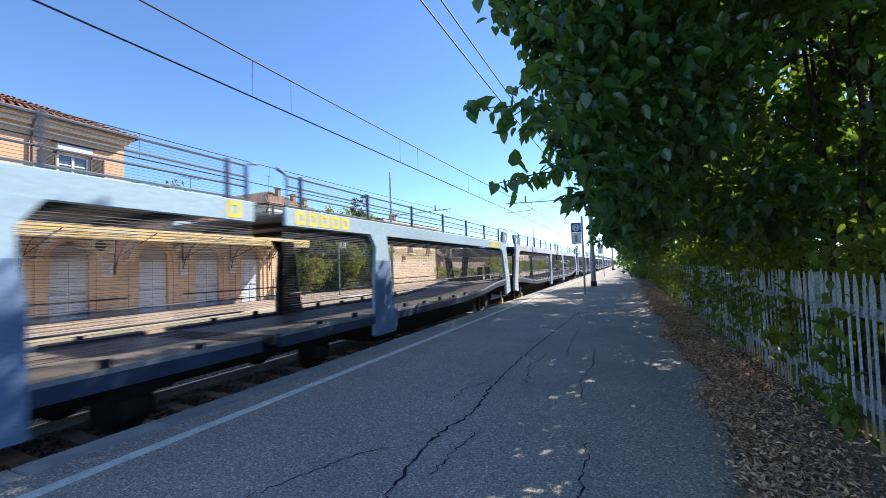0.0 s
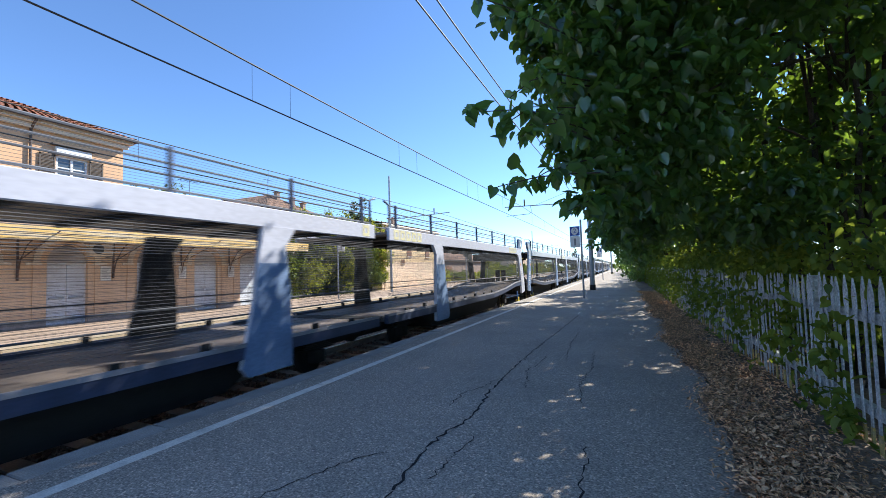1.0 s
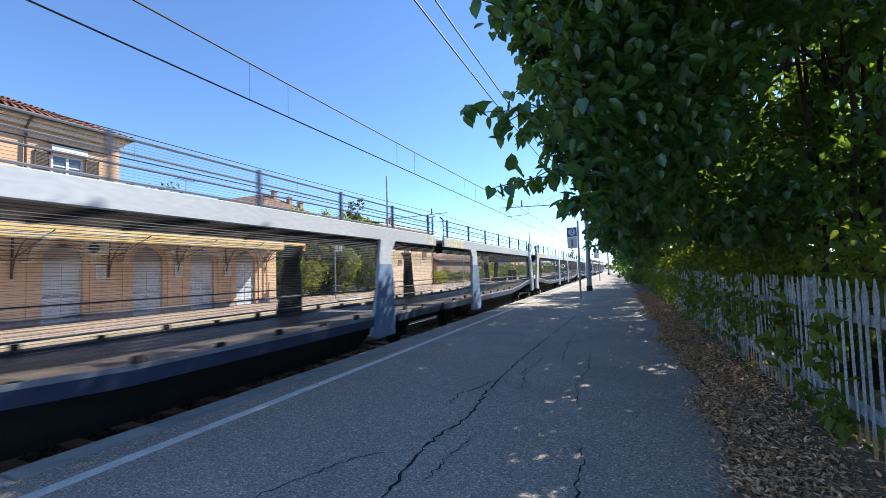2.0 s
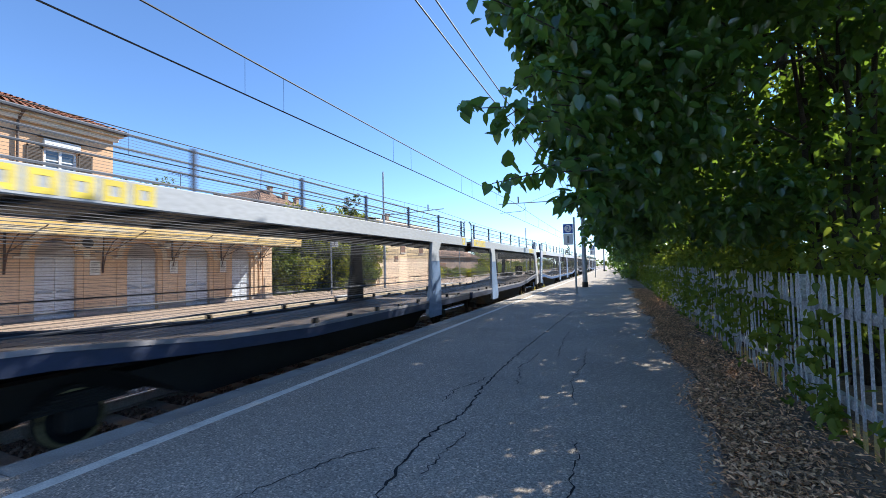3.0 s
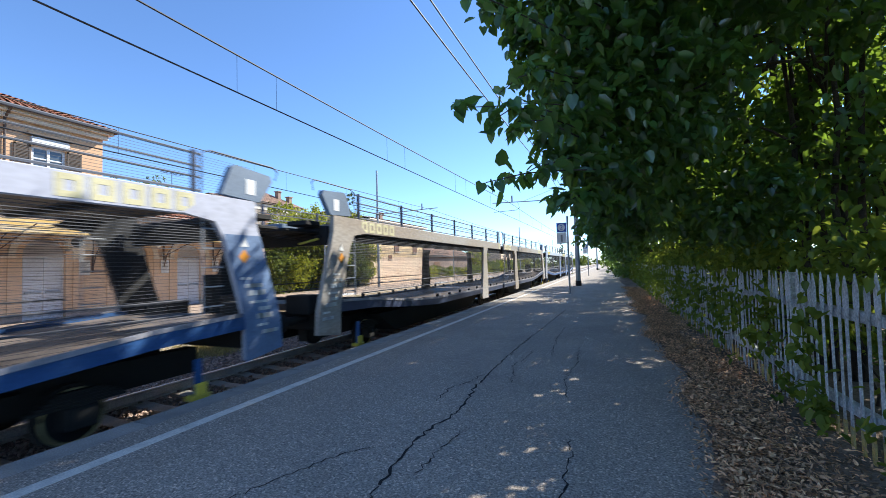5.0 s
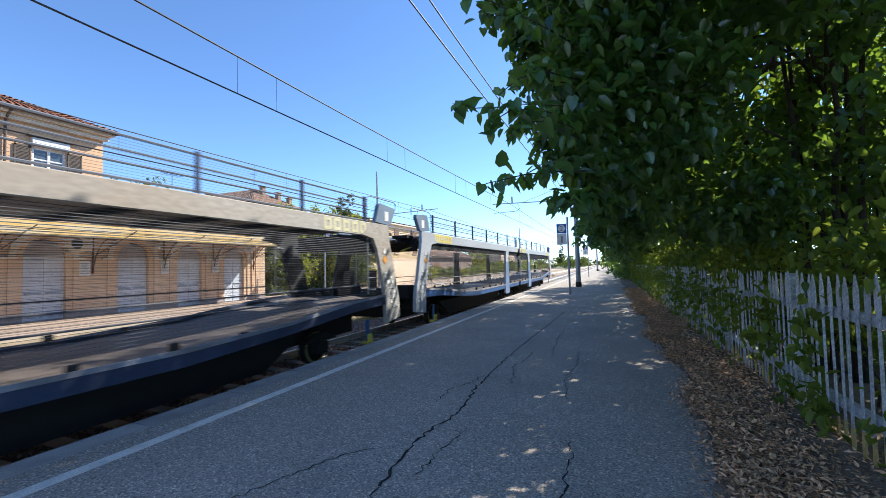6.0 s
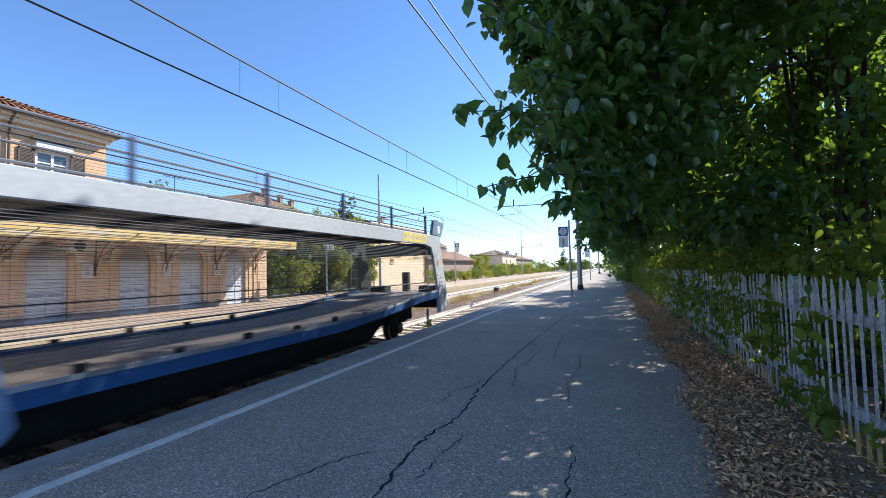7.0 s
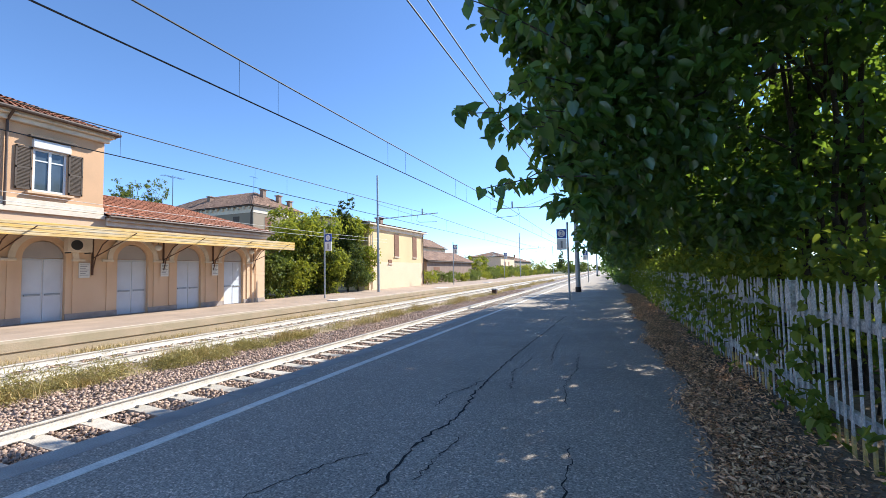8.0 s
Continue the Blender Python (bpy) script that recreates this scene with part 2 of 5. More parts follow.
def prism(bm, outline, axis, lo, hi):
    """Adds an outline of two coordinates, drawn out along an axis (0 x, 1 y, 2 z)."""
    def at(p, d):
        q = [0, 0, 0]
        rest = [i for i in range(3) if i != axis]
        q[axis], q[rest[0]], q[rest[1]] = d, p[0], p[1]
        return q
    a = [bm.verts.new(at(p, lo)) for p in outline]
    b = [bm.verts.new(at(p, hi)) for p in outline]
    bm.faces.new(a)
    bm.faces.new(list(reversed(b)))
    for i in range(len(a)):
        j = (i + 1) % len(a)
        bm.faces.new((a[j], a[i], b[i], b[j]))
    bmesh.ops.recalc_face_normals(bm, faces=bm.faces)
    return bm


def tube(bm, pts, r0, r1, n=7):
    """Adds a tapering tube along points."""
    rings = []
    for i, p in enumerate(pts):
        p = Vector(p)
        d = (Vector(pts[min(i + 1, len(pts) - 1)]) - Vector(pts[max(i - 1, 0)])).normalized()
        q = d.to_track_quat("Z", "Y")
        r = r0 + (r1 - r0) * i / (len(pts) - 1)
        rings.append([bm.verts.new(p + q @ Vector((math.cos(k / n * math.tau) * r, math.sin(k / n * math.tau) * r, 0))) for k in range(n)])
    for a, b in zip(rings, rings[1:]):
        for k in range(n):
            f = bm.faces.new((a[k], a[(k + 1) % n], b[(k + 1) % n], b[k]))
            f.smooth = True
    bm.faces.new(list(reversed(rings[0])))
    bm.faces.new(rings[-1])
    return bm


def raw(name, verts, faces, material, parent=None, label=""):
    """A mesh from arrays: verts (n, 3), faces (m, k)."""
    me = bpy.data.meshes.new(name)
    k = faces.shape[1]
    me.vertices.add(len(verts))
    me.vertices.foreach_set("co", verts.astype(np.float32).ravel())
    me.loops.add(faces.size)
    me.loops.foreach_set("vertex_index", faces.astype(np.int32).ravel())
    me.polygons.add(len(faces))
    me.polygons.foreach_set("loop_start", np.arange(0, faces.size, k, dtype=np.int32))
    me.update(calc_edges=True)
    me.materials.append(material)
    ob = new(name, me)
    if parent is not None:
        ob.parent = parent
    return tagged(ob, label)


def turned(n, rng, droop=0.5):
    """n random turns for leaves, tips hanging by droop."""
    yaw = rng.uniform(0, math.tau, n)
    tilt = rng.normal(-droop, 0.45, n)
    roll = rng.normal(0, 0.5, n)
    f = np.stack([np.cos(yaw) * np.cos(tilt), np.sin(yaw) * np.cos(tilt), np.sin(tilt)], 1)
    s = np.stack([-np.sin(yaw), np.cos(yaw), np.zeros(n)], 1)
    u = np.cross(f, s)
    s2 = s * np.cos(roll)[:, None] + u * np.sin(roll)[:, None]
    return f, s2, np.cross(f, s2)


def leaves(name, pts, size, material, parent, seed, label="", wide=0.8, droop=0.5):
    """Heart-shaped folded leaves at the points, joined in one mesh."""
    rng = np.random.default_rng(seed)
    n = len(pts)
    f, s, u = turned(n, rng, droop)
    L = (size * rng.uniform(0.55, 1.25, n))[:, None]
    W = L * wide * rng.uniform(0.8, 1.15, n)[:, None]
    fold = (0.10 + 0.12 * rng.random(n))[:, None] * W
    tip = pts + f * L - u * 0.14 * L

    def edge(along, out, lift):
        return [pts + f * L * along + s * W * out * d + u * fold * lift for d in (-1, 1)]
    (a1, b1), (a2, b2), (a3, b3) = edge(-0.06, 0.24, 0.8), edge(0.24, 0.46, 1.0), edge(0.66, 0.32, 0.5)
    verts = np.stack([pts, a1, a2, a3, tip, b3, b2, b1], 1).reshape(-1, 3)
    k = np.arange(n)[:, None] * 8
    faces = np.concatenate([k + np.array([[0, 4, 3, 2, 1]]), k + np.array([[0, 7, 6, 5, 4]])], 0)
    return raw(name, verts, faces, material, parent, label)


def cloud(blobs, count, rng, shell=0.55):
    """Points in a union of ellipsoids (centre, radii), denser near the skin and in clumps."""
    vol = np.array([b[1][0] * b[1][1] * b[1][2] for b in blobs]) ** 0.8
    out = []
    for (c, r), share in zip(blobs, vol / vol.sum()):
        k = max(int(count * share), 8)
        clumps = max(k // 22, 3)
        d = rng.normal(size=(clumps, 3))
        d /= np.linalg.norm(d, axis=1)[:, None]
        rad = rng.random(clumps) ** (1 / 3) * (1 - shell) + shell * rng.uniform(0.75, 1.04, clumps)
        cc = np.array(c) + d * rad[:, None] * np.array(r)
        pick = rng.integers(0, clumps, k)
        out.append(cc[pick] + rng.normal(size=(k, 3)) * np.array(r).mean() * 0.13)
    return np.concatenate(out)


def stones(name, pts, size, material, parent, seed, flat=0.75):
    """Small broken stones at the points, joined in one mesh."""
    rng = np.random.default_rng(seed)
    n = len(pts)
    base = np.array([[-1, -1, -1], [1, -1, -1], [1, 1, -1], [-1, 1, -1], [-1, -1, 1], [1, -1, 1], [1, 1, 1], [-1, 1, 1]], float) * 0.62
    tri = np.array([[0, 1, 5], [0, 5, 4], [1, 2, 6], [1, 6, 5], [2, 3, 7], [2, 7, 6], [3, 0, 4], [3, 4, 7], [4, 5, 6], [4, 6, 7]])
    s = size * rng.uniform(0.5, 1.3, (n, 1, 1)) * rng.uniform(0.55, 1.25, (n, 1, 3)) * rng.uniform(0.55, 1.2, (n, 8, 3))
    a = rng.uniform(0, math.tau, n)
    v = base[None] * s
    x = v[:, :, 0] * np.cos(a)[:, None] - v[:, :, 1] * np.sin(a)[:, None]
    y = v[:, :, 0] * np.sin(a)[:, None] + v[:, :, 1] * np.cos(a)[:, None]
    t = rng.normal(0, 0.6, n)[:, None]
    z = v[:, :, 2] * flat
    verts = np.stack([x * np.cos(t) - z * np.sin(t), y, x * np.sin(t) + z * np.cos(t)], 2) + pts[:, None, :]
    return raw(name, verts.reshape(-1, 3), (np.arange(n)[:, None, None] * 8 + tri[None]).reshape(-1, 3), material, parent)


def blades(name, pts, height, material, parent, seed, lean=0.35):
    """Grass blades at the points, joined in one mesh."""
    rng = np.random.default_rng(seed)
    n = len(pts)
    yaw = rng.uniform(0, math.tau, n)
    w = rng.uniform(0.003, 0.007, n)
    h = height * rng.uniform(0.5, 1.2, n)
    d = np.stack([np.cos(yaw), np.sin(yaw), np.zeros(n)], 1)
    s = np.stack([-np.sin(yaw), np.cos(yaw), np.zeros(n)], 1) * w[:, None]
    up = np.array([0, 0, 1.0])
    l = (h * lean * rng.uniform(0.3, 1.8, n))[:, None]
    mid = pts + up * (h * 0.6)[:, None] + d * l * 0.35
    top = pts + up * h[:, None] * 0.95 + d * l
    verts = np.stack([pts - s, pts + s, mid + s * 0.8, mid - s * 0.8, top + s * 0.1, top - s * 0.1], 1).reshape(-1, 3)
    k = np.arange(n)[:, None] * 6
    return raw(name, verts, np.concatenate([k + np.array([[0, 1, 2, 3]]), k + np.array([[3, 2, 4, 5]])], 0), material, parent)


# ---- ground, platforms, tracks ----
TRACK_1, TRACK_2 = -6.74, -12.39
RAIL_1, RAIL_2 = -0.366, -0.366
SLEEPER_PITCH = 0.67


def ground():
    bm = boxes(((-1500, -400, -1.6), (1500, 3500, -0.86)))
    tagged(part("ground", bm, M["earth"]), "dry grassy earth beside the railway", "ground", kind="structure")
    rows = [(-14.6, -0.46), (-13.95, -0.49), (-13.6, -0.565), (-11.2, -0.565), (-10.6, -0.60), (-10.1, -0.68), (-9.6, -0.9), (-9.6, -1.2), (-14.6, -1.2)]
    bm = prism(bmesh.new(), rows, 1, -30, 420)
    tagged(part("track_margin", bm, M["margin"]), "sandy weedy ground between the tracks", "ground", kind="structure")


def ballast_bed(track, top, label):
    bm = bmesh.new()
    prism(bm, [(track - 3.7, -0.95), (track - 3.5, top - 0.03), (track - 1.6, top), (track + 1.55, top), (track + 2.4, -0.86)], 1, -30, 420)
    return tagged(part("ballast", bm, M["ballast"]), label, "ballast", kind="structure")


def railway(track, top, label, first):
    """Two rails on concrete sleepers with clips."""
    root = thing("railway_track", label, "railway track", kind="structure")
    half = [(-0.075, -0.172), (0.075, -0.172), (0.075, -0.16), (0.012, -0.145), (0.012, -0.045), (0.036, -0.03), (0.036, -0.008), (0.03, -0.004),
            (-0.03, -0.004), (-0.036, -0.008), (-0.036, -0.03), (-0.012, -0.045), (-0.012, -0.145), (-0.075, -0.16)]
    for side in (-0.753, 0.753):
        bm = prism(bmesh.new(), [(track + side + x, top + z) for x, z in half], 1, -30, 420)
        rail = part("rail", bm, M["rail"], root, "sunlit worn steel rail")
        part("rail_head", boxes(((track + side - 0.029, -30, top - 0.0035), (track + side + 0.029, 420, top))), M["railhead"], rail)
    zs = top - 0.175
    outline = [(-1.2, zs - 0.14), (-1.2, zs - 0.03), (-1.1, zs), (-0.5, zs), (-0.3, zs - 0.018), (0.3, zs - 0.018), (0.5, zs), (1.1, zs), (1.2, zs - 0.03), (1.2, zs - 0.14)]
    bm = prism(bmesh.new(), outline, 1, -0.125, 0.125)
    for x in (-0.86, -0.64, 0.64, 0.86):
        rod(bm, (x - 0.05, 0, zs + 0.01), (x + 0.05, 0, zs + 0.03), 0.018, n=5)
    master = part("sleeper", bm, M["sleeper"], root)
    master.location = (track, first, 0)
    for k in range(1, 150):
        ob = new("sleeper", master.data)
        ob.parent, ob.location = root, (track, first + SLEEPER_PITCH * k, 0)
    return root


def near_platform():
    root = thing("platform_near", "dark asphalt platform in tree shade, cracked", "platform", kind="structure")
    part("asphalt_top", boxes(((-4.62, -30, -0.8), (0.95, 420, 0.0))), M["asphalt"], root)
    master = part("kerb_stone", boxes(((-4.96, 0.005, -0.8), (-4.622, 1.195, 0.0)), bevel=0.012), M["kerb"], root)
    master.location = (0, -3.0, 0)
    for k in range(1, 110):
        ob = new("kerb_stone", master.data)
        ob.parent, ob.location = root, (0, -3.0 + 1.2 * k, 0.002 * math.sin(k * 2.3))
    part("kerb_rest", boxes(((-4.96, 129, -0.8), (-4.622, 420, 0.0))), M["kerb"], root)
    part("safety_line", boxes(((-4.255, -30, 0.0), (-4.115, 420, 0.004))), M["line"], root)
    crack_lines = [
        [(-1.66, 2.72), (-1.72, 3.13), (-1.73, 3.38), (-1.75, 3.79), (-1.67, 4.09), (-1.62, 4.42), (-1.69, 4.93), (-1.72, 5.57), (-1.75, 6.16), (-1.74, 6.95), (-1.72, 8.29), (-1.64, 9.87), (-1.57, 11.88), (-1.47, 14.81)],
        [(-2.6, 2.2), (-2.46, 2.62), (-2.36, 2.84), (-2.24, 3.06), (-2.08, 3.26), (-1.75, 3.36)],
        [(-2.0, 4.6), (-2.04, 5.1), (-1.88, 5.54), (-1.75, 6.02)],
        [(-1.29, 5.62), (-1.42, 6.26), (-1.51, 6.6), (-1.4, 7.18), (-1.38, 7.82)],
        [(-0.36, 2.9), (-0.38, 3.37), (-0.36, 3.67), (-0.41, 4.01)],
        [(-1.01, 7.53), (-1.11, 9.24), (-1.1, 10.92)],
        [(-1.47, 2.98), (-1.45, 3.34), (-1.44, 3.58), (-1.43, 3.93)],
        [(-1.66, 2.72), (-1.6, 2.2), (-1.7, 1.6)],
        [(-0.55, 5.2), (-0.62, 6.1), (-0.55, 7.0), (-0.6, 8.4)],
    ]
    rng = random.Random(4)
    for j, line in enumerate(crack_lines):
        fine = []
        for (x0, y0), (x1, y1) in zip(line, line[1:]):
            k = max(int(math.hypot(x1 - x0, y1 - y0) / 0.055), 1)
            for i in range(k):
                f = i / k
                fine.append((x0 + (x1 - x0) * f + rng.gauss(0, 0.018), y0 + (y1 - y0) * f + rng.gauss(0, 0.012)))
        bm = bmesh.new()
        last = None
        for x, y in fine:
            w = (0.012 if j == 0 else 0.006) * rng.uniform(0.35, 1.5)
            pair = (bm.verts.new((x - w, y, 0.0035)), bm.verts.new((x + w, y, 0.0035)))
            if last:
                bm.faces.new((last[0], last[1], pair[1], pair[0]))
            last = pair
        part("crack", bm, M["crack"], root)


def verge():
    """Dirt strip with leaf litter by the fence, with a ragged edge over the asphalt."""
    rng = np.random.default_rng(3)
    bm = bmesh.new()
    rows = []
    y = -8.0
    while y < 300:
        e = 0.80 + 0.10 * math.sin(y * 1.1) + 0.08 * math.sin(y * 2.9 + 1) + rng.normal(0, 0.025) + 0.002 * y
        rows.append([bm.verts.new((e + d, y, z + (rng.normal(0, 0.012) if d else 0))) for d, z in ((0, 0.003), (0.1, 0.018), (0.35, 0.03), (0.7, 0.04), (1.1, 0.05), (3, 0.08), (40, 0.1))])
        y += 0.22 if y < 30 else 4.0
    for a, b in zip(rows, rows[1:]):
        for i in range(6):
            bm.faces.new((a[i], a[i + 1], b[i + 1], b[i]))
    tagged(part("verge", bm, M["dirt"]), "brown dirt verge along the fence", "ground", kind="structure")
    n = 42000
    ys = 1.5 + rng.random(n) ** 1.7 * 26
    xs = 0.86 + 0.10 * np.sin(ys * 1.1) + 0.08 * np.sin(ys * 2.9 + 1) + np.abs(rng.normal(0, 0.5, n)) * 0.95 - rng.random(n) ** 6 * 0.25
    pts = np.stack([xs, ys, 0.045 + rng.random(n) * 0.035], 1)
    root = thing("leaf_litter", "brown dry fallen leaves on the dirt verge", "leaf litter", kind="stuff")
    leaves("dry_leaf", pts, 0.05, M["litter"], root, 8, droop=0.0, wide=0.42)
    bm = bmesh.new()
    for _ in range(150):
        y = 2.2 + rng.random() ** 1.6 * 14
        x, a, l = 0.95 + abs(rng.normal(0, 0.4)), rng.uniform(0, 3.14), rng.uniform(0.08, 0.3)
        rod(bm, (x, y, 0.07), (x + l * math.cos(a), y + l * math.sin(a), 0.075 + rng.uniform(0, 0.03)), 0.004, 0.002, n=4)
    part("dry_twig", bm, M["dirt"], root)


def far_platform():
    root = thing("platform_far", "pale paved station platform with a worn edge line", "platform", kind="structure")
    part("paving", boxes(((-40, -40, -0.86), (-14.95, 150, -0.004))), M["plat1"], root)
    part("edge_line", boxes(((-15.09, -40, -0.004), (-15.01, 150, 0.002))), M["cream"], root)
    part("edge_stone", boxes(((-14.95, -40, -0.26), (-14.42, 150, 0.0)), bevel=0.01), M["edge"], root)
    part("edge_wall", boxes(((-14.95, -40, -0.86), (-14.455, 150, -0.262))), M["edge"], root)


def stones_and_grass():
    rng = np.random.default_rng(11)
    n = 56000
    ys = 0.5 + rng.random(n) ** 2 * 46
    xs = rng.uniform(-10.3, -4.98, n)
    z = np.where(xs < TRACK_1 - 1.5, -0.60 - (TRACK_1 - 1.5 - xs) * 0.015, -0.568)
    off = (ys - 1.24 + SLEEPER_PITCH / 2) % SLEEPER_PITCH - SLEEPER_PITCH / 2
    keep = (np.abs(off) > 0.15) | (np.abs(xs - TRACK_1) > 1.22)
    xs, ys, z = xs[keep], ys[keep], z[keep]
    n = len(xs)
    root = thing("ballast_stones", "loose pinkish grey crushed ballast stones", "ballast stones", kind="stuff")
    stones("stone", np.stack([xs, ys, z + rng.normal(0, 0.018, n)], 1), 0.039, M["stone"], root, 5, flat=0.62)
    n = 9000
    ys = 3.0 + rng.random(n) ** 1.8 * 40
    xs = rng.uniform(-13.5, -11.2, n)
    far = thing("ballast_stones", "sparse dusty stones between the far rails", "ballast stones", kind="stuff")
    off = (ys - 0.4 + SLEEPER_PITCH / 2) % SLEEPER_PITCH - SLEEPER_PITCH / 2
    stones("stone", np.stack([xs, ys, -0.56 + rng.normal(0, 0.01, n)], 1)[np.abs(off) > 0.15], 0.045, M["stone"], far, 15)
    g = thing("weeds", "tall dry green and yellow weeds between the tracks", "grass", kind="stuff")
    clumps, tall = [], []
    y = 1.5
    while y < 85:
        for _ in range(2 if math.sin(1.7 * y) > -0.45 else 0):
            cx, cy = -10.6 + rng.normal(0, 0.36), y + rng.normal(0, 0.3)
            rad, k = rng.uniform(0.10, 0.34), int(rng.uniform(40, 300))
            p = np.stack([cx + rng.normal(0, rad, k), cy + rng.normal(0, rad * 1.5, k), np.full(k, -0.66)], 1)
            (tall if rng.random() < 0.35 else clumps).append(p)
        y += rng.uniform(0.25, 0.9) * (1 + y / 40)
    blades("blade", np.concatenate(clumps), 0.24, M["grass"], g, 6, lean=0.7)
    blades("tall_blade", np.concatenate(tall), 0.46, M["grass"], g, 16, lean=0.6)
    n = 26000
    ys = 2.0 + rng.random(n) ** 1.5 * 90
    xs = np.where(rng.random(n) < 0.12, TRACK_2 + rng.normal(0.1, 0.5, n), -13.95 + rng.normal(0, 0.26, n))
    keep = rng.random(n) < 0.5 + 0.3 * np.sin(ys * 0.9) + 0.2 * np.sin(ys * 2.7)
    blades("low_blade", np.stack([xs, ys, np.where(xs < -13.6, -0.5, -0.58)], 1)[keep], 0.15, M["grass"], g, 7)
    c = thing("weed_bush", "bushy green and yellowing weeds beside the ballast", "weeds", kind="stuff")
    p = []
    for k in range(190):
        near = k < 90
        y = rng.choice((2.2, 2.9, 3.3, 3.9, 4.6, 5.1, 5.7, 7.4, 8.2, 9.6, 11.5)) + rng.normal(0, 0.28) if near else 7 + 50 * rng.random() ** 1.6
        m, h, q = (240, rng.uniform(0.35, 0.75) * (1.0 if y < 6 else 0.65), 0.2) if near else (150, rng.uniform(0.1, 0.3), 0.22)
        d = rng.normal(size=(m, 3)) * (q * 0.75, q, 0)
        d[:, 2] = rng.random(m) ** 1.3 * h * np.exp(-(d[:, 0] ** 2 + d[:, 1] ** 2) / (3 * q * q))
        p.append(d + (-10.5 + rng.normal(0, 0.3), y, -0.62))
    leaves("weed_leaf", np.concatenate(p), 0.065, M["weed"], c, 9, wide=0.26, droop=-0.7)


# ---- fence and trees ----
def fence():
    """Concrete pickets with pointed tops on two rails."""
    root = thing("picket_fence", "weathered grey concrete picket fence with yellow lichen feet", "fence")
    w, t, h = 0.016, 0.0055, 1.36
    right = [(w, 0.0), (w, h - 0.27), (w + 0.008, h - 0.23), (w + 0.018, h - 0.18), (w + 0.019, h - 0.06), (w + 0.009, h - 0.01)]
    outline = [(-a, b) for a, b in right] + [(0, h + 0.075)] + right[::-1]
    master = part("picket", prism(bmesh.new(), outline, 0, -t, t), M["fence"], root)
    foot = part("picket_foot", boxes(((-t - 0.003, -w - 0.003, 0), (t + 0.003, w + 0.003, 0.2)), bevel=0.002), M["lichen"], master, "yellow lichen-covered foot")
    rng = random.Random(2)
    y = 1.0
    master.matrix_basis = pose(1.80, y, 0.03)
    for k in range(1, 227):
        y += 0.137
        ob = new("picket", master.data)
        ob.parent = root
        ob.matrix_basis = pose(1.80 + rng.gauss(0, 0.006), y, 0.03 + rng.gauss(0, 0.012), rng.gauss(0, 0.35), rng.gauss(0, 0.5), rng.gauss(0, 3))
        if y < 5.2 or rng.random() < 0.3:
            fo = new("picket_foot", foot.data)
            fo.parent = ob
            fo["label"] = "yellow lichen-covered foot"
    for z in (0.30, 1.08):
        part("fence_rail", boxes(((1.825, 0.8, z), (1.885, 32, z + 0.09)), bevel=0.006), M["fence"], root)
    for k in range(11):
        part("fence_post", boxes(((1.84, 2.75 + 2.9 * k, 0), (1.92, 2.83 + 2.9 * k, 1.45)), bevel=0.01), M["fence"], root)
    part("fence_rest", boxes(*[((1.78, 32 + 0.21 * k, 0.03), (1.82, 32.11 + 0.21 * k, 1.4)) for k in range(150)]), M["fence"], root)


def tree(at, height, blobs, count, size, material, seed, label, stems=1, name="tree", limbs=9, r=0.11, shell=0.55):
    """Tapered trunk with limbs reaching into a crown of many leaves. blobs are in the tree's own space."""
    rng = np.random.default_rng(seed)
    root = thing(name, label, "tree", at)
    bm = bmesh.new()
    for s in range(stems):
        a = s * 2.4 + seed
        top = Vector((math.cos(a) * 0.5 * (stems > 1), math.sin(a) * 0.5 * (stems > 1), height * 0.8))
        foot = Vector((math.cos(a) * 0.22 * (stems > 1), math.sin(a) * 0.22 * (stems > 1), 0))
        tube(bm, [foot + (top - foot) * f + Vector((rng.normal(0, 0.04), rng.normal(0, 0.04), 0)) for f in np.linspace(0, 1, 7)], r, r * 0.25)
    trunk = part("trunk", bm, M["bark"], root)
    for i in range(limbs):
        bm = bmesh.new()
        c, rad = blobs[i % len(blobs)]
        z0 = height * rng.uniform(0.22, 0.6)
        p0 = Vector((0, 0, z0))
        d = rng.normal(size=3)
        p1 = Vector(c) + Vector(d / np.linalg.norm(d)) * min(rad) * 0.7
        mid = (p0 + p1) / 2 + Vector((0, 0, 0.25))
        tube(bm, [p0, (p0 + mid) / 2 + Vector((0, 0, 0.08)), mid, (mid + p1) / 2, p1], r * 0.4, 0.008, n=5)
        part("limb", bm, M["bark"], trunk)
    leaves("crown", cloud(blobs, count, rng, shell), size, material, root, seed + 100)
    return root


def twig(points, size, count, parent, seed):
    """A hanging leafy twig along points."""
    rng = np.random.default_rng(seed)
    P = np.array(points, float)
    f = np.sort(rng.random(count)) * (len(P) - 1)
    i = np.minimum(f.astype(int), len(P) - 2)
    pts = P[i] + (P[i + 1] - P[i]) * (f - i)[:, None] + rng.normal(0, 0.035, (count, 3))
    tw = part("twig", tube(bmesh.new(), points, 0.008, 0.003, n=5), M["bark"], parent)
    leaves("twig_leaves", pts, size, M["leaf"], tw, seed + 1, wide=0.9, droop=0.7)


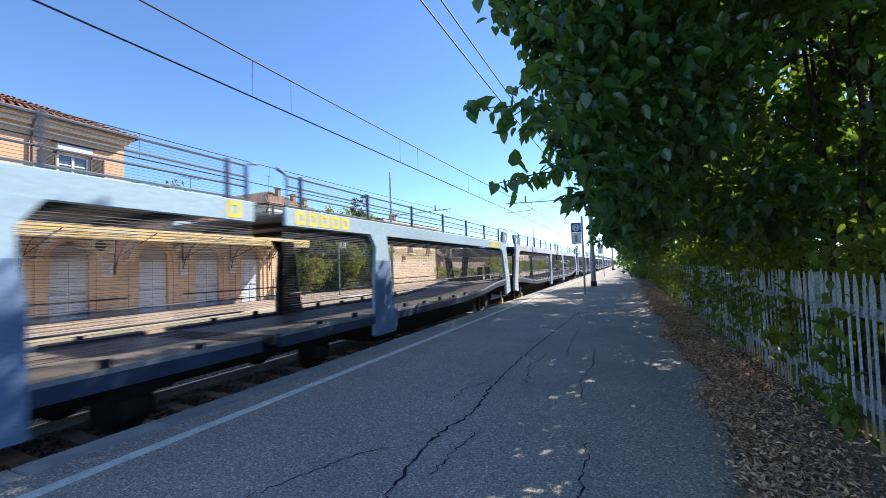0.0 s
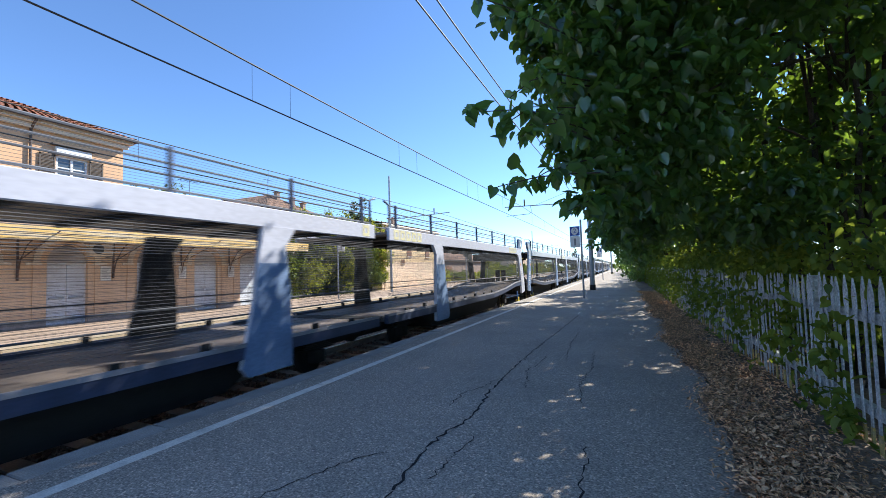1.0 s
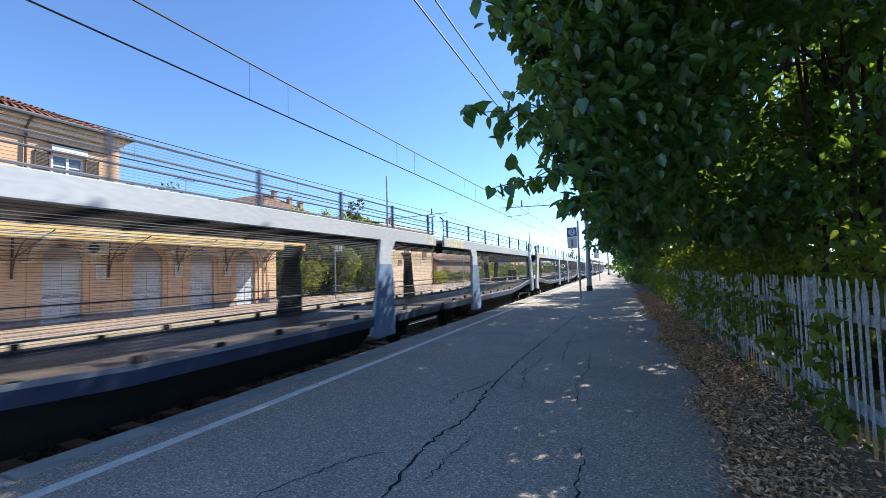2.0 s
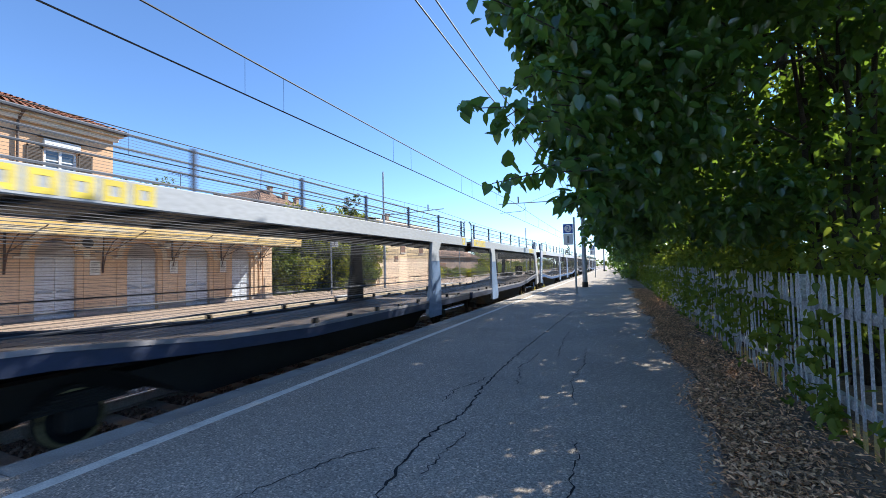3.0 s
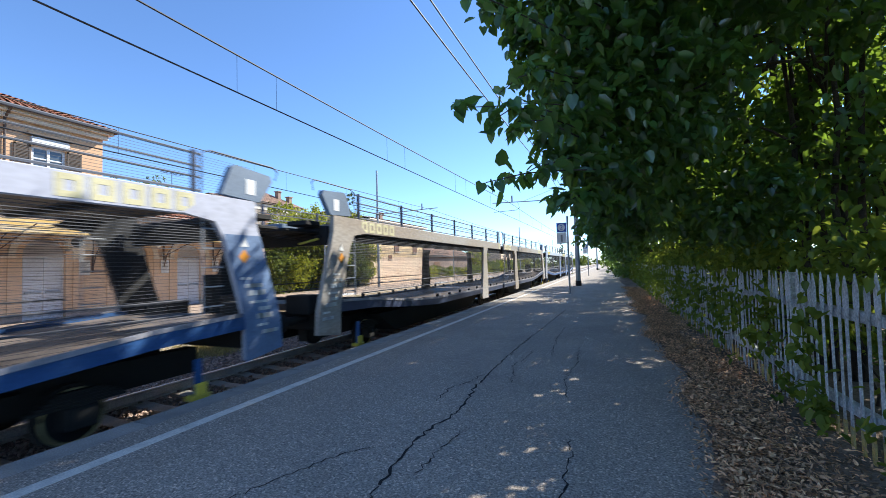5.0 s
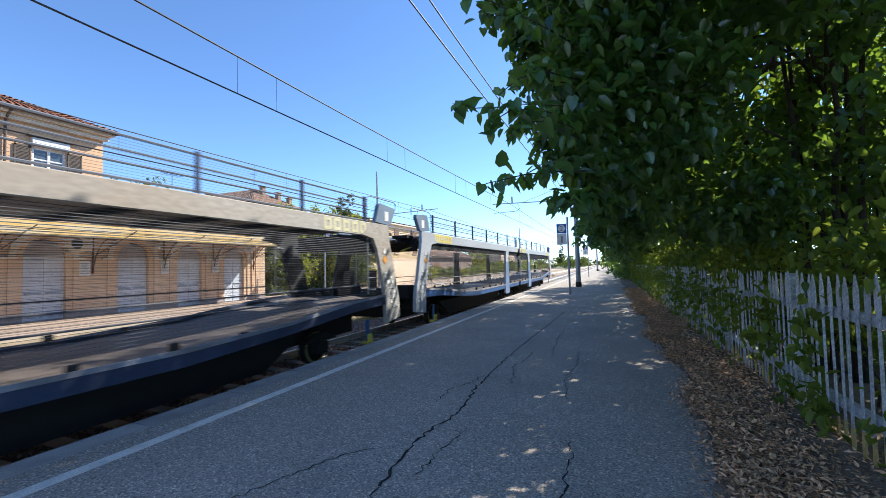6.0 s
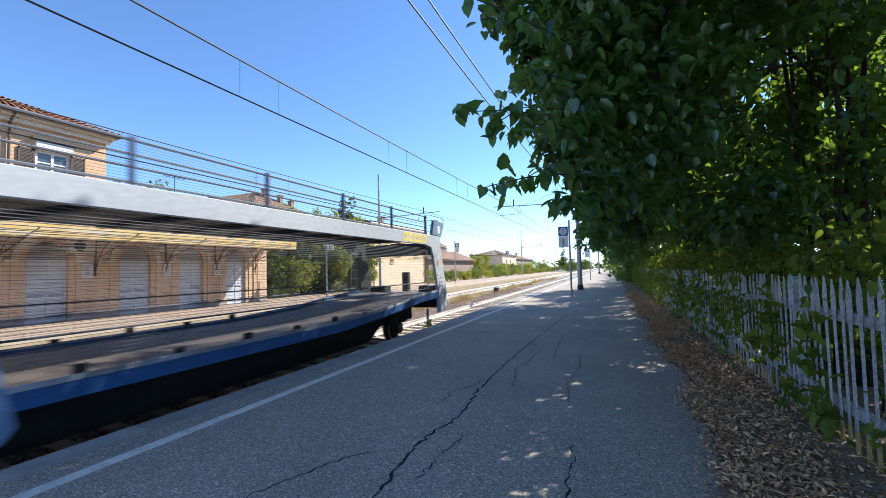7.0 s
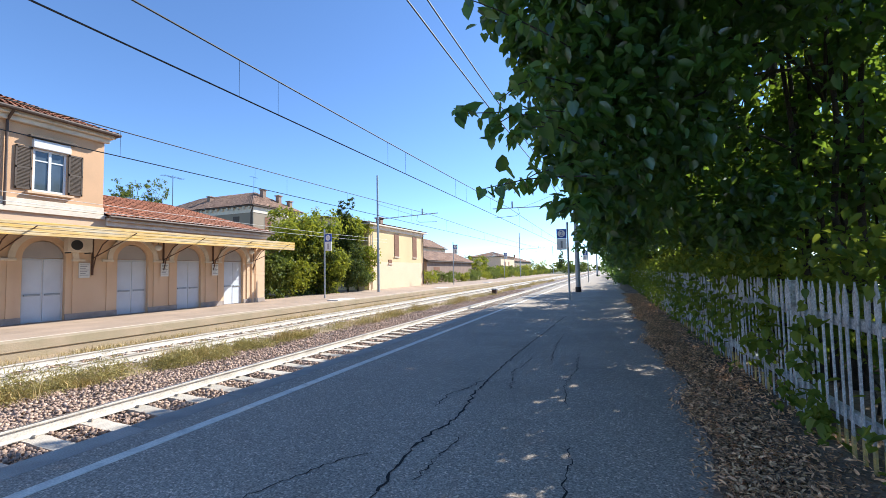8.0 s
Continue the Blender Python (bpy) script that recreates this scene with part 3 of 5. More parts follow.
def lindens():
    label = "dense dark green linden overhanging the platform"
    x, y = 2.75, 6.9
    near = [(c[0] - x, c[1] - y, c[2]) for c in ((-0.15, 4.35, 3.95), (-0.2, 4.3, 2.95), (0.35, 4.9, 3.5), (-0.05, 4.5, 2.6), (1.35, 5.1, 4.5), (0.85, 5.7, 2.9), (0.5, 3.6, 4.8), (0.2, 5.4, 5.6), (1.8, 3.6, 4.6), (2.2, 7.2, 6.5), (0.4, 7.4, 2.9), (0.3, 7.6, 5.0), (3.3, 8.4, 4.2), (-0.62, 4.4, 4.45), (-0.55, 4.3, 3.85), (-0.1, 8.9, 2.65), (0.1, 7.6, 2.3), (-0.22, 4.0, 2.4), (-0.1, 5.2, 2.1), (1.6, 6.0, 2.25), (1.7, 7.4, 2.2), (2.75, 6.1, 4.6), (2.95, 7.0, 5.3), (1.95, 8.5, 2.35), (2.5, 9.2, 3.0))]
    radii = [(0.62, 0.9, 0.85), (0.45, 0.7, 0.5), (0.9, 1.1, 0.9), (0.4, 0.6, 0.4), (0.9, 1.2, 0.8), (0.75, 0.9, 0.7), (0.9, 0.9, 0.8), (1.1, 1.4, 1.0), (1.0, 1.0, 0.8), (1.4, 1.6, 1.6), (0.9, 1.2, 0.8), (1.2, 1.5, 1.4), (0.8, 0.9, 0.8), (0.5, 0.7, 0.5), (0.4, 0.6, 0.35), (0.5, 0.8, 0.45), (0.5, 0.8, 0.4), (0.34, 0.5, 0.3), (0.35, 0.5, 0.3), (0.7, 0.9, 0.35), (0.75, 1.0, 0.35), (0.7, 0.8, 0.5), (0.7, 0.8, 0.6), (0.7, 0.8, 0.35), (0.7, 0.8, 0.5)]
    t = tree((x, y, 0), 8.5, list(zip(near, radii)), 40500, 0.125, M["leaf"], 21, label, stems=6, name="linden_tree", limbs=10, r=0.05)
    for k, line in enumerate((
            [(0.1, 4.2, 2.75), (-0.35, 3.5, 2.8), (-0.62, 2.95, 2.78), (-0.88, 2.42, 2.62)],
            [(-0.2, 3.9, 2.9), (-0.45, 3.3, 2.85), (-0.6, 2.9, 2.74), (-0.7, 2.62, 2.56)],
            [(-0.2, 3.7, 2.7), (-0.42, 3.2, 2.72), (-0.55, 2.85, 2.62), (-0.6, 2.66, 2.44)],
            [(-0.2, 3.9, 3.3), (-0.4, 3.3, 3.15), (-0.55, 2.95, 2.98), (-0.66, 2.75, 2.8)],
            [(0.1, 4.0, 2.45), (-0.3, 3.4, 2.36), (-0.52, 2.9, 2.26), (-0.7, 2.5, 2.14)],
            [(0.0, 4.2, 3.6), (-0.45, 3.4, 3.6), (-0.7, 2.9, 3.55), (-0.83, 2.6, 3.48)],
            [(0.0, 4.2, 3.3), (-0.4, 3.6, 3.2), (-0.62, 3.1, 3.1)],
            [(0.1, 4.2, 2.4), (-0.2, 3.7, 2.2), (-0.38, 3.3, 2.05)],
            [(0.1, 4.2, 2.7), (-0.3, 3.6, 2.5), (-0.5, 3.2, 2.36), (-0.6, 2.95, 2.24)],
            [(0.1, 4.0, 3.9), (-0.4, 3.3, 3.95), (-0.66, 2.8, 3.9)],
            [(0.0, 4.2, 3.1), (-0.4, 3.5, 2.95), (-0.6, 3.1, 2.85)])):
        twig([(a - x, b - y, c) for a, b, c in line], 0.115, 34, t, 60 + k)
    for k, line in enumerate((
            [(2.2, 3.4, 2.6), (1.7, 3.0, 2.35), (1.45, 2.75, 2.1), (1.35, 2.6, 1.75)],
            [(2.3, 3.2, 2.2), (1.8, 2.9, 1.95), (1.55, 2.75, 1.6)])):
        twig([(a - x, b - y, c) for a, b, c in line], 0.13, 42, t, 86 + k)
    # upper crowns that reach out over the platform edge
    HIGH = [[(0.4, 8.6, 8.85, (1.1, 1.5, 0.7)), (0.5, 11.2, 8.8, (1.1, 1.5, 0.7)), (0.3, 6.6, 8.5, (1.0, 1.3, 0.7)), (0.5, 9.0, 7.8, (1.1, 2.0, 0.8)), (0.5, 11.5, 7.6, (1.1, 1.8, 0.8))],
            [(0.2, 13.4, 8.2, (1.1, 1.6, 0.7)), (0.3, 12.2, 8.2, (1.1, 1.4, 0.7)), (2.4, 13.6, 4.4, (1.1, 1.3, 0.9)), (1.6, 12.2, 3.9, (0.9, 1.1, 0.8)), (3.3, 12.8, 4.2, (1.0, 1.2, 0.9))],
            [(0.1, 16.4, 7.5, (1.1, 1.7, 0.7)), (3.2, 15.4, 5.4, (1.3, 1.4, 1.1)), (2.1, 16.3, 2.8, (0.8, 1.2, 0.5)), (2.1, 14.6, 2.9, (0.8, 1.1, 0.5))],
            [(0.0, 19.2, 6.9, (1.1, 1.6, 0.7)), (2.1, 19.0, 3.0, (0.9, 1.4, 0.6)), (1.9, 21.4, 2.9, (0.9, 1.4, 0.6))], []]
    rng = random.Random(7)
    for k, (tx, ty) in enumerate(((3.1, 10.2), (2.8, 13.2), (3.0, 16.6), (3.1, 20.0), (3.2, 23.2))):
        bl = [((rng.uniform(-1.8, 0.0 if j < 7 else 0.9), rng.uniform(-1.6, 1.6), 3.4 + 0.5 * j), (1.2, 1.5, 1.1)) for j in range(12)]
        bl += [((-2.2, rng.uniform(-1, 1), 3.0), (1.0, 1.3, 0.7)), ((-2.4, rng.uniform(-1, 1), 4.4), (1.0, 1.3, 0.9)), ((-2.2, rng.uniform(-1, 1), 6.7), (1.2, 1.7, 1.1)), ((-1.3, rng.uniform(-1, 1), 8.3), (1.4, 1.7, 1.0)), ((-2.6, 0.6, 7.0), (1.2, 1.9, 1.0)), ((-2.0, -0.6, 7.7), (1.4, 1.9, 1.0)), ((-2.7, 1.0, 7.4), (0.9, 1.6, 0.8)), ((-2.7, -1.2, 7.2), (0.9, 1.6, 0.8)), ((-3.1, 0.2, 2.75), (0.7, 1.3, 0.55))]
        bl += [((x - tx, y - ty, z), r) for x, y, z, r in HIGH[k]]
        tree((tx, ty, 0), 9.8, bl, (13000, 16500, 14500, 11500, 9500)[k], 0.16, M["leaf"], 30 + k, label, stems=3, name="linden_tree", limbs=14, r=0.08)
    # lindens behind the fence, in the leaf colour brightened as if backlit
    for k, (tx, ty) in enumerate(((5.6, 5.0), (8.0, 7.2), (8.4, 11.5), (5.6, 14.5), (6.6, 19.0))):
        bl = [((rng.uniform(-1.9, 1.9), rng.uniform(-1.8, 1.8), 2.6 + 0.55 * j), (1.5, 1.6, 1.1)) for j in range(8 if tx > 7 else 14)]
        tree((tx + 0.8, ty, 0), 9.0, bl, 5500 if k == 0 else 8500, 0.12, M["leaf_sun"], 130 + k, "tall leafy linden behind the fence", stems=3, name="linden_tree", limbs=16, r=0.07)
    for k in range(3):
        bl = [((rng.uniform(-2.0, 1.2), rng.uniform(-1.6, 1.6), 2.6 + 0.4 * j), (1.2, 1.5, 0.9)) for j in range(11)]
        tree((2.7, 27.5 + 3.4 * k, 0), 7.4, bl, 7000, 0.2, M["leaf"], 45 + k, label, stems=2, name="linden_tree", limbs=10, r=0.08)
    for k in range(9):
        tx, ty = 3.5 + rng.uniform(-0.3, 0.4), 38 + k * 8
        bl = [((rng.uniform(-2.6, 2), rng.uniform(-4, 4), rng.uniform(0.8, 3.0)), (1.4, 2.4, 1.0)) for _ in range(10)]
        tree((tx, ty, 0), 3.9, bl, 4200, 0.24, M["leaf"], 50 + k, "dark green tree beside the platform fence", name="tree", limbs=6)
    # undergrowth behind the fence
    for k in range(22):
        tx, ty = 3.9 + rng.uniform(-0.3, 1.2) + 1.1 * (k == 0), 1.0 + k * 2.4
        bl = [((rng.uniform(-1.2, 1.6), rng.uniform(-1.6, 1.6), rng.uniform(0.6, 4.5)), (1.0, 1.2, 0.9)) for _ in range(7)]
        # the first shrubs take the darker leaf, standing in for shade under the crowns
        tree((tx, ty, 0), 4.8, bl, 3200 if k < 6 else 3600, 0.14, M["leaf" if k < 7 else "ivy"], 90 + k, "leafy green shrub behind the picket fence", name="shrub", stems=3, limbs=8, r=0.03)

    # low bushes added close behind the pickets to darken the gaps between them
    for k in range(9):
        bl = [((rng.uniform(-0.25, 0.4), rng.uniform(-0.8, 0.8), rng.uniform(0.25, 1.2)), (0.3, 0.5, 0.35)) for _ in range(6)]
        tree((2.65, 2.4 + 1.5 * k, 0), 1.3, bl, 900, 0.1, M["ivy"], 190 + k, "low green bush added behind the picket fence to shade its gaps", name="shrub", stems=3, limbs=5, r=0.015)


def ivy():
    rng = np.random.default_rng(17)
    root = thing("ivy", "green creeper climbing through the pickets", "ivy", kind="stuff")
    pts = []
    for y, z, k, sy, sz in ((5.05, 0.72, 62, 0.09, 0.25), (4.75, 0.3, 34, 0.12, 0.12), (5.55, 0.2, 34, 0.18, 0.1), (6.15, 0.85, 110, 0.16, 0.3), (6.6, 0.55, 40, 0.2, 0.15), (7.4, 0.9, 70, 0.3, 0.35), (8.6, 0.9, 190, 0.4, 0.4), (3.55, 0.25, 26, 0.18, 0.1),
                            (10.5, 0.8, 190, 0.5, 0.4), (13, 0.8, 320, 0.8, 0.4), (17, 0.8, 560, 1.6, 0.4), (23, 0.8, 1200, 3, 0.45), (32, 0.8, 1500, 4, 0.45), (45, 0.8, 1500, 6, 0.45), (3.9, 0.4, 14, 0.12, 0.1), (4.9, 0.15, 16, 0.2, 0.05)):
        pts.append(np.stack([1.74 + rng.normal(0, 0.05, k), y + rng.normal(0, sy, k), np.clip(z + rng.normal(0, sz, k), 0.08, 1.6)], 1))
    n = 5000
    ys = 1 + rng.random(n) * 30
    pts.append(np.stack([2.05 + rng.normal(0, 0.15, n), ys, 1.62 + rng.normal(0, 0.22, n)], 1))
    leaves("ivy_leaf", np.concatenate(pts), 0.115, M["ivy"], root, 18)


# ---- station ----
def tiled(name, quad, parent, material, course=0.36, wave=0.24):
    """A pitched roof face of clay pantile courses: quad is eave a, eave b, ridge b, ridge a."""
    a, b, c, d = [Vector(q) for q in quad]
    up = ((d + c) / 2 - (a + b) / 2)
    nrm = (b - a).cross(up).normalized()
    if nrm.z < 0:
        nrm.negate()
    rows = max(int(up.length / course), 2)
    cols = max(int((b - a).length / wave), 2)
    verts, faces = [], []
    for i in range(rows):
        f0, f1 = i / rows, (i + 1.12) / rows
        for j in range(cols):
            g0, g1 = j / cols, (j + 1) / cols
            k = len(verts)
            for f, lift in ((f0, 0.05), (min(f1, 1.0), 0.02)):
                l, r = a.lerp(d, f), b.lerp(c, f)
                for g, hump in ((g0, 0.0), (g0 * 0.7 + g1 * 0.3, 0.045), (g0 * 0.3 + g1 * 0.7, 0.045), (g1, 0.0)):
                    verts.append(l.lerp(r, g) + nrm * (lift + hump))
            faces += [(k + q, k + q + 1, k + q + 5, k + q + 4) for q in range(3)]
    return raw(name, np.array([tuple(v) for v in verts]), np.array(faces), material, parent)


def arch_ring(bm, yc, zc, r0, r1, x0, x1, n=14):
    """Half ring of the facade, thick from x0 to x1."""
    for i in range(n):
        a0, a1 = math.pi * i / n, math.pi * (i + 1) / n
        pts = [(yc + math.cos(a) * r, zc + math.sin(a) * r) for a, r in ((a0, r0), (a0, r1), (a1, r1), (a1, r0))]
        prism(bm, pts, 0, x0, x1)
    return bm


XW = -20.0


def station():
    st = thing("station_building", "orange plastered railway station with clay roofs", "building")
    doors = (3.2, 6.0, 8.95, 12.12, 14.82, 17.53)
    # wall with openings, built as piers and heads
    edges = [-6.0]
    for y in doors:
        edges += [y - 0.66, y + 0.66]
    edges.append(19.8)
    for i in range(0, len(edges), 2):
        part("wall_pier", boxes(((XW - 0.4, edges[i], 0), (XW, edges[i + 1], 4.2))), M["plaster2"], st)
    for y in doors:
        outline = [(y - 0.66, 4.2), (y - 0.66, 2.45)] + [(y - 0.66 * math.cos(math.pi * k / 12), 2.45 + 0.66 * math.sin(math.pi * k / 12)) for k in range(1, 12)] + [(y + 0.66, 2.45), (y + 0.66, 4.2)]
        part("arch_head", prism(bmesh.new(), outline, 0, XW - 0.4, XW), M["plaster2"], st)
    bm = bmesh.new()
    box(bm, (-27, -6, 0), (XW - 0.4, -5.7, 4.2))
    box(bm, (-27, 19.5, 0), (XW - 0.4, 19.8, 4.2))
    box(bm, (-27.3, -6, 0), (-27, 19.8, 4.2))
    part("rear_wall", bm, M["plaster2"], st)
    for lo, hi in (((-27, -6, 4.2), (XW, 10.85, 4.95)), ((-27, -6, 6.6), (XW, 10.85, 7.75)), ((-27, -6, 4.95), (XW, 8.5, 6.6)), ((-27, 9.55, 4.95), (XW, 10.85, 6.6)), ((-27, 8.5, 4.95), (XW - 0.3, 9.55, 6.6))):
        part("upper_wall", boxes((lo, hi)), M["plaster"], st, "smooth orange upper wall")
    for i in range(0, len(edges), 2):
        part("plinth", boxes(((XW, edges[i], 0), (XW + 0.035, edges[i + 1], 0.24))), M["plinth"], st)
    part("string_course", boxes(((XW, -6, 4.12), (XW + 0.10, 10.9, 4.32)), ((XW, -6, 4.34), (XW + 0.05, 10.87, 4.62)), bevel=0.01), M["cream"], st)
    part("cornice", boxes(((XW, -6.2, 7.42), (XW + 0.18, 10.98, 7.6)), ((XW, -6.3, 7.6), (XW + 0.38, 11.08, 7.76)), ((-27, 10.85, 7.5), (XW, 11.02, 7.72)), bevel=0.02), M["cream"], st)
    # doors
    for y in doors:
        d = part("door", boxes(((XW - 0.22, y - 0.66, 0), (XW - 0.17, y + 0.66, 2.42))), M["white"], st, "white double-leaf door")
        for s in (-1, 1):
            lo, hi = sorted((y + s * 0.02, y + s * 0.6))
            leaf = part("door_leaf", boxes(((XW - 0.17, lo, 0.03), (XW - 0.14, hi, 2.36)), bevel=0.006), M["door"], d)
            part("panic_bar", boxes(((XW - 0.14, lo + 0.05, 1.0), (XW - 0.09, hi - 0.05, 1.07)), bevel=0.01), M["steel"], leaf)
        part("lunette", prism(bmesh.new(), [(y - 0.64 * math.cos(math.pi * k / 12), 2.44 + 0.64 * math.sin(math.pi * k / 12)) for k in range(13)], 0, XW - 0.2, XW - 0.14), M["lunette"], st)
        part("arch_trim", arch_ring(bmesh.new(), y, 2.42, 0.88, 1.08, XW, XW + 0.07), M["cream"], st)
        for d in (-1.06, 1.06):
            part("impost", boxes(((XW, y + d - 0.22, 2.32), (XW + 0.09, y + d + 0.22, 2.42)), bevel=0.01), M["cream"], st)
        for d in (-0.98, 0.98):
            part("pilaster", boxes(((XW, y + d - 0.1, 0.24), (XW + 0.045, y + d + 0.1, 2.32))), M["plaster2"], st)
    # corner pilaster of the ground floor
    part("corner_pilaster", boxes(((XW, 18.75, 0), (XW + 0.06, 18.95, 3.3)), ((XW, 19.05, 0), (XW + 0.05, 19.2, 3.3))), M["plaster2"], st)
    # upper window with shutters
    w = part("window", boxes(((XW - 0.12, 8.5, 4.95), (XW - 0.04, 9.55, 5.03)), bevel=0.006), M["white"], st, "white window with open brown shutters")
    for name, lo, hi in (("stile", (-0.12, 8.5, 5.03), (-0.04, 8.58, 6.52)), ("stile", (-0.12, 9.47, 5.03), (-0.04, 9.55, 6.52)), ("head_rail", (-0.12, 8.5, 6.52), (-0.04, 9.55, 6.6)),
                         ("mullion", (-0.11, 8.98, 5.03), (-0.035, 9.07, 6.52)), ("transom", (-0.11, 8.58, 6.12), (-0.05, 9.47, 6.17))):
        part(name, boxes(((XW + lo[0], lo[1], lo[2]), (XW + hi[0], hi[1], hi[2])), bevel=0.006), M["white"], w)
    for y0, y1 in ((8.58, 8.98), (9.07, 9.47)):
        for z0, z1 in ((5.03, 6.12), (6.17, 6.52)):
            part("pane", boxes(((XW - 0.09, y0, z0), (XW - 0.08, y1, z1))), M["glass"], w)
    part("blind_box", boxes(((XW - 0.02, 8.45, 6.6), (XW + 0.14, 9.62, 6.93)), bevel=0.015), M["white"], w)
    part("hood", boxes(((XW, 8.3, 6.97), (XW + 0.24, 9.77, 7.04)), bevel=0.01), M["shutter"], w)
    part("sill", boxes(((XW - 0.05, 8.3, 4.84), (XW + 0.16, 9.75, 4.93)), bevel=0.01), M["plaster2"], w)
    for y0, y1 in ((7.98, 8.46), (9.59, 10.07)):
        sh = part("shutter", boxes(((XW + 0.02, y0, 4.98), (XW + 0.06, y0 + 0.05, 6.6)), ((XW + 0.02, y1 - 0.05, 4.98), (XW + 0.06, y1, 6.6)), ((XW + 0.02, y0, 6.53), (XW + 0.06, y1, 6.6)),
                                   ((XW + 0.02, y0, 4.98), (XW + 0.06, y1, 5.06)), ((XW + 0.02, y0, 5.74), (XW + 0.06, y1, 5.82))), M["shutter"], w)
        part("slats", boxes(*[((XW + 0.015, y0 + 0.05, 5.07 + 0.052 * k), (XW + 0.05, y1 - 0.05, 5.103 + 0.052 * k)) for k in range(28)]), M["shutter"], sh)
    # hip roof of the upper block
    e0, e1, y0, y1, ze = XW + 0.52, -27.6, -6.6, 11.14, 7.78
    ridge = (-23.5, 9.4)
    part("eave_soffit", boxes(((e1, y0, ze - 0.05), (e0, y1, ze))), M["timber"], st)
    tiled("roof_face", [(e0, y0, ze), (e0, y1, ze), (-23.5, 8.2, ridge[1]), (-23.5, -3.2, ridge[1])], st, M["tile"])
    tiled("roof_face", [(e0, y1, ze), (e1, y1, ze), (-23.5, 8.2, ridge[1]), (-23.5, 8.2, ridge[1])], st, M["tile"])
    tiled("roof_face", [(e1, y1, ze), (e1, y0, ze), (-23.5, -3.2, ridge[1]), (-23.5, 8.2, ridge[1])], st, M["tile"])
    g = rod(bmesh.new(), (e0 + 0.05, y0, ze - 0.02), (e0 + 0.05, y1, ze - 0.02), 0.07)
    rod(g, (e0 + 0.05, y1, ze - 0.02), (e1, y1 + 0.05, ze - 0.02), 0.07)
    part("gutter", g, M["gutter"], st)
    part("downpipe", rods(((XW + 0.08, 7.72, 4.3), (XW + 0.08, 7.72, 7.4), 0.045), ((XW + 0.08, 7.72, 7.4), (e0 + 0.02, 7.72, ze - 0.05), 0.045)), M["gutter"], st)
    # lower wing: hip roof
    we, wy, wz = XW + 0.35, 20.2, 4.25
    tiled("wing_roof", [(we, 10.9, wz), (we, wy, wz), (-23.5, 15.8, 5.75), (-23.5, 10.9, 5.75)], st, M["tile"])
    tiled("wing_roof", [(we, wy, wz), (-27.4, wy, wz), (-23.5, 15.8, 5.75), (-23.5, 15.8, 5.75)], st, M["tile"])
    tiled("wing_roof", [(-27.4, wy, wz), (-27.4, 10.9, wz), (-23.5, 10.9, 5.75), (-23.5, 15.8, 5.75)], st, M["tile"])
    part("wing_soffit", boxes(((-27.4, 10.9, wz - 0.05), (we, wy, wz))), M["timber"], st)
    part("wing_cornice", boxes(((XW, 10.95, 3.85), (XW + 0.12, 19.9, 4.05)), ((XW, 10.95, 4.05), (XW + 0.28, 20.05, 4.19)), bevel=0.01), M["cream"], st)
    part("wing_gutter", rods(((we + 0.05, 10.9, wz - 0.02), (we + 0.05, wy, wz - 0.02), 0.06)), M["gutter"], st)


def canopy():
    """Platform canopy with a weathered board fascia on curved iron brackets."""
    c = thing("platform_canopy", "weathered yellow timber platform canopy on iron brackets", "canopy")
    x1 = -17.45
    roof = prism(bmesh.new(), [(XW, 3.72), (x1, 3.50), (x1, 3.42), (XW, 3.62)], 1, -6, 19.5)
    part("canopy_roof", roof, M["timber"], c)
    for k in range(4):
        z0 = 3.06 + 0.115 * k
        part("fascia_board", boxes(((x1 + 0.006 * k, -6.05, z0), (x1 + 0.04 + 0.008 * k, 19.55, z0 + 0.108)), bevel=0.008), M["fascia"], c)
    part("end_board", boxes(((XW, 19.5, 3.15), (x1, 19.55, 3.5))), M["fascia"], c)
    part("beam", boxes(*[((XW, y, 3.36), (x1, y + 0.1, 3.48)) for y in np.arange(-5.5, 19.5, 0.9)]), M["timber"], c)
    for y in (4.6, 7.45, 10.5, 13.45, 16.15, 18.85):
        bm = rods(((XW + 0.04, y, 1.75), (XW + 0.04, y, 3.4), 0.04), ((XW + 0.04, y, 2.45), (x1 + 0.3, y, 3.36), 0.02))
        tube(bm, [(XW + 0.05, y, 1.9), (XW + 0.25, y, 2.5), (XW + 0.7, y, 3.0), (XW + 1.3, y, 3.3)], 0.022, 0.022, n=6)
        part("bracket", bm, M["iron"], c)


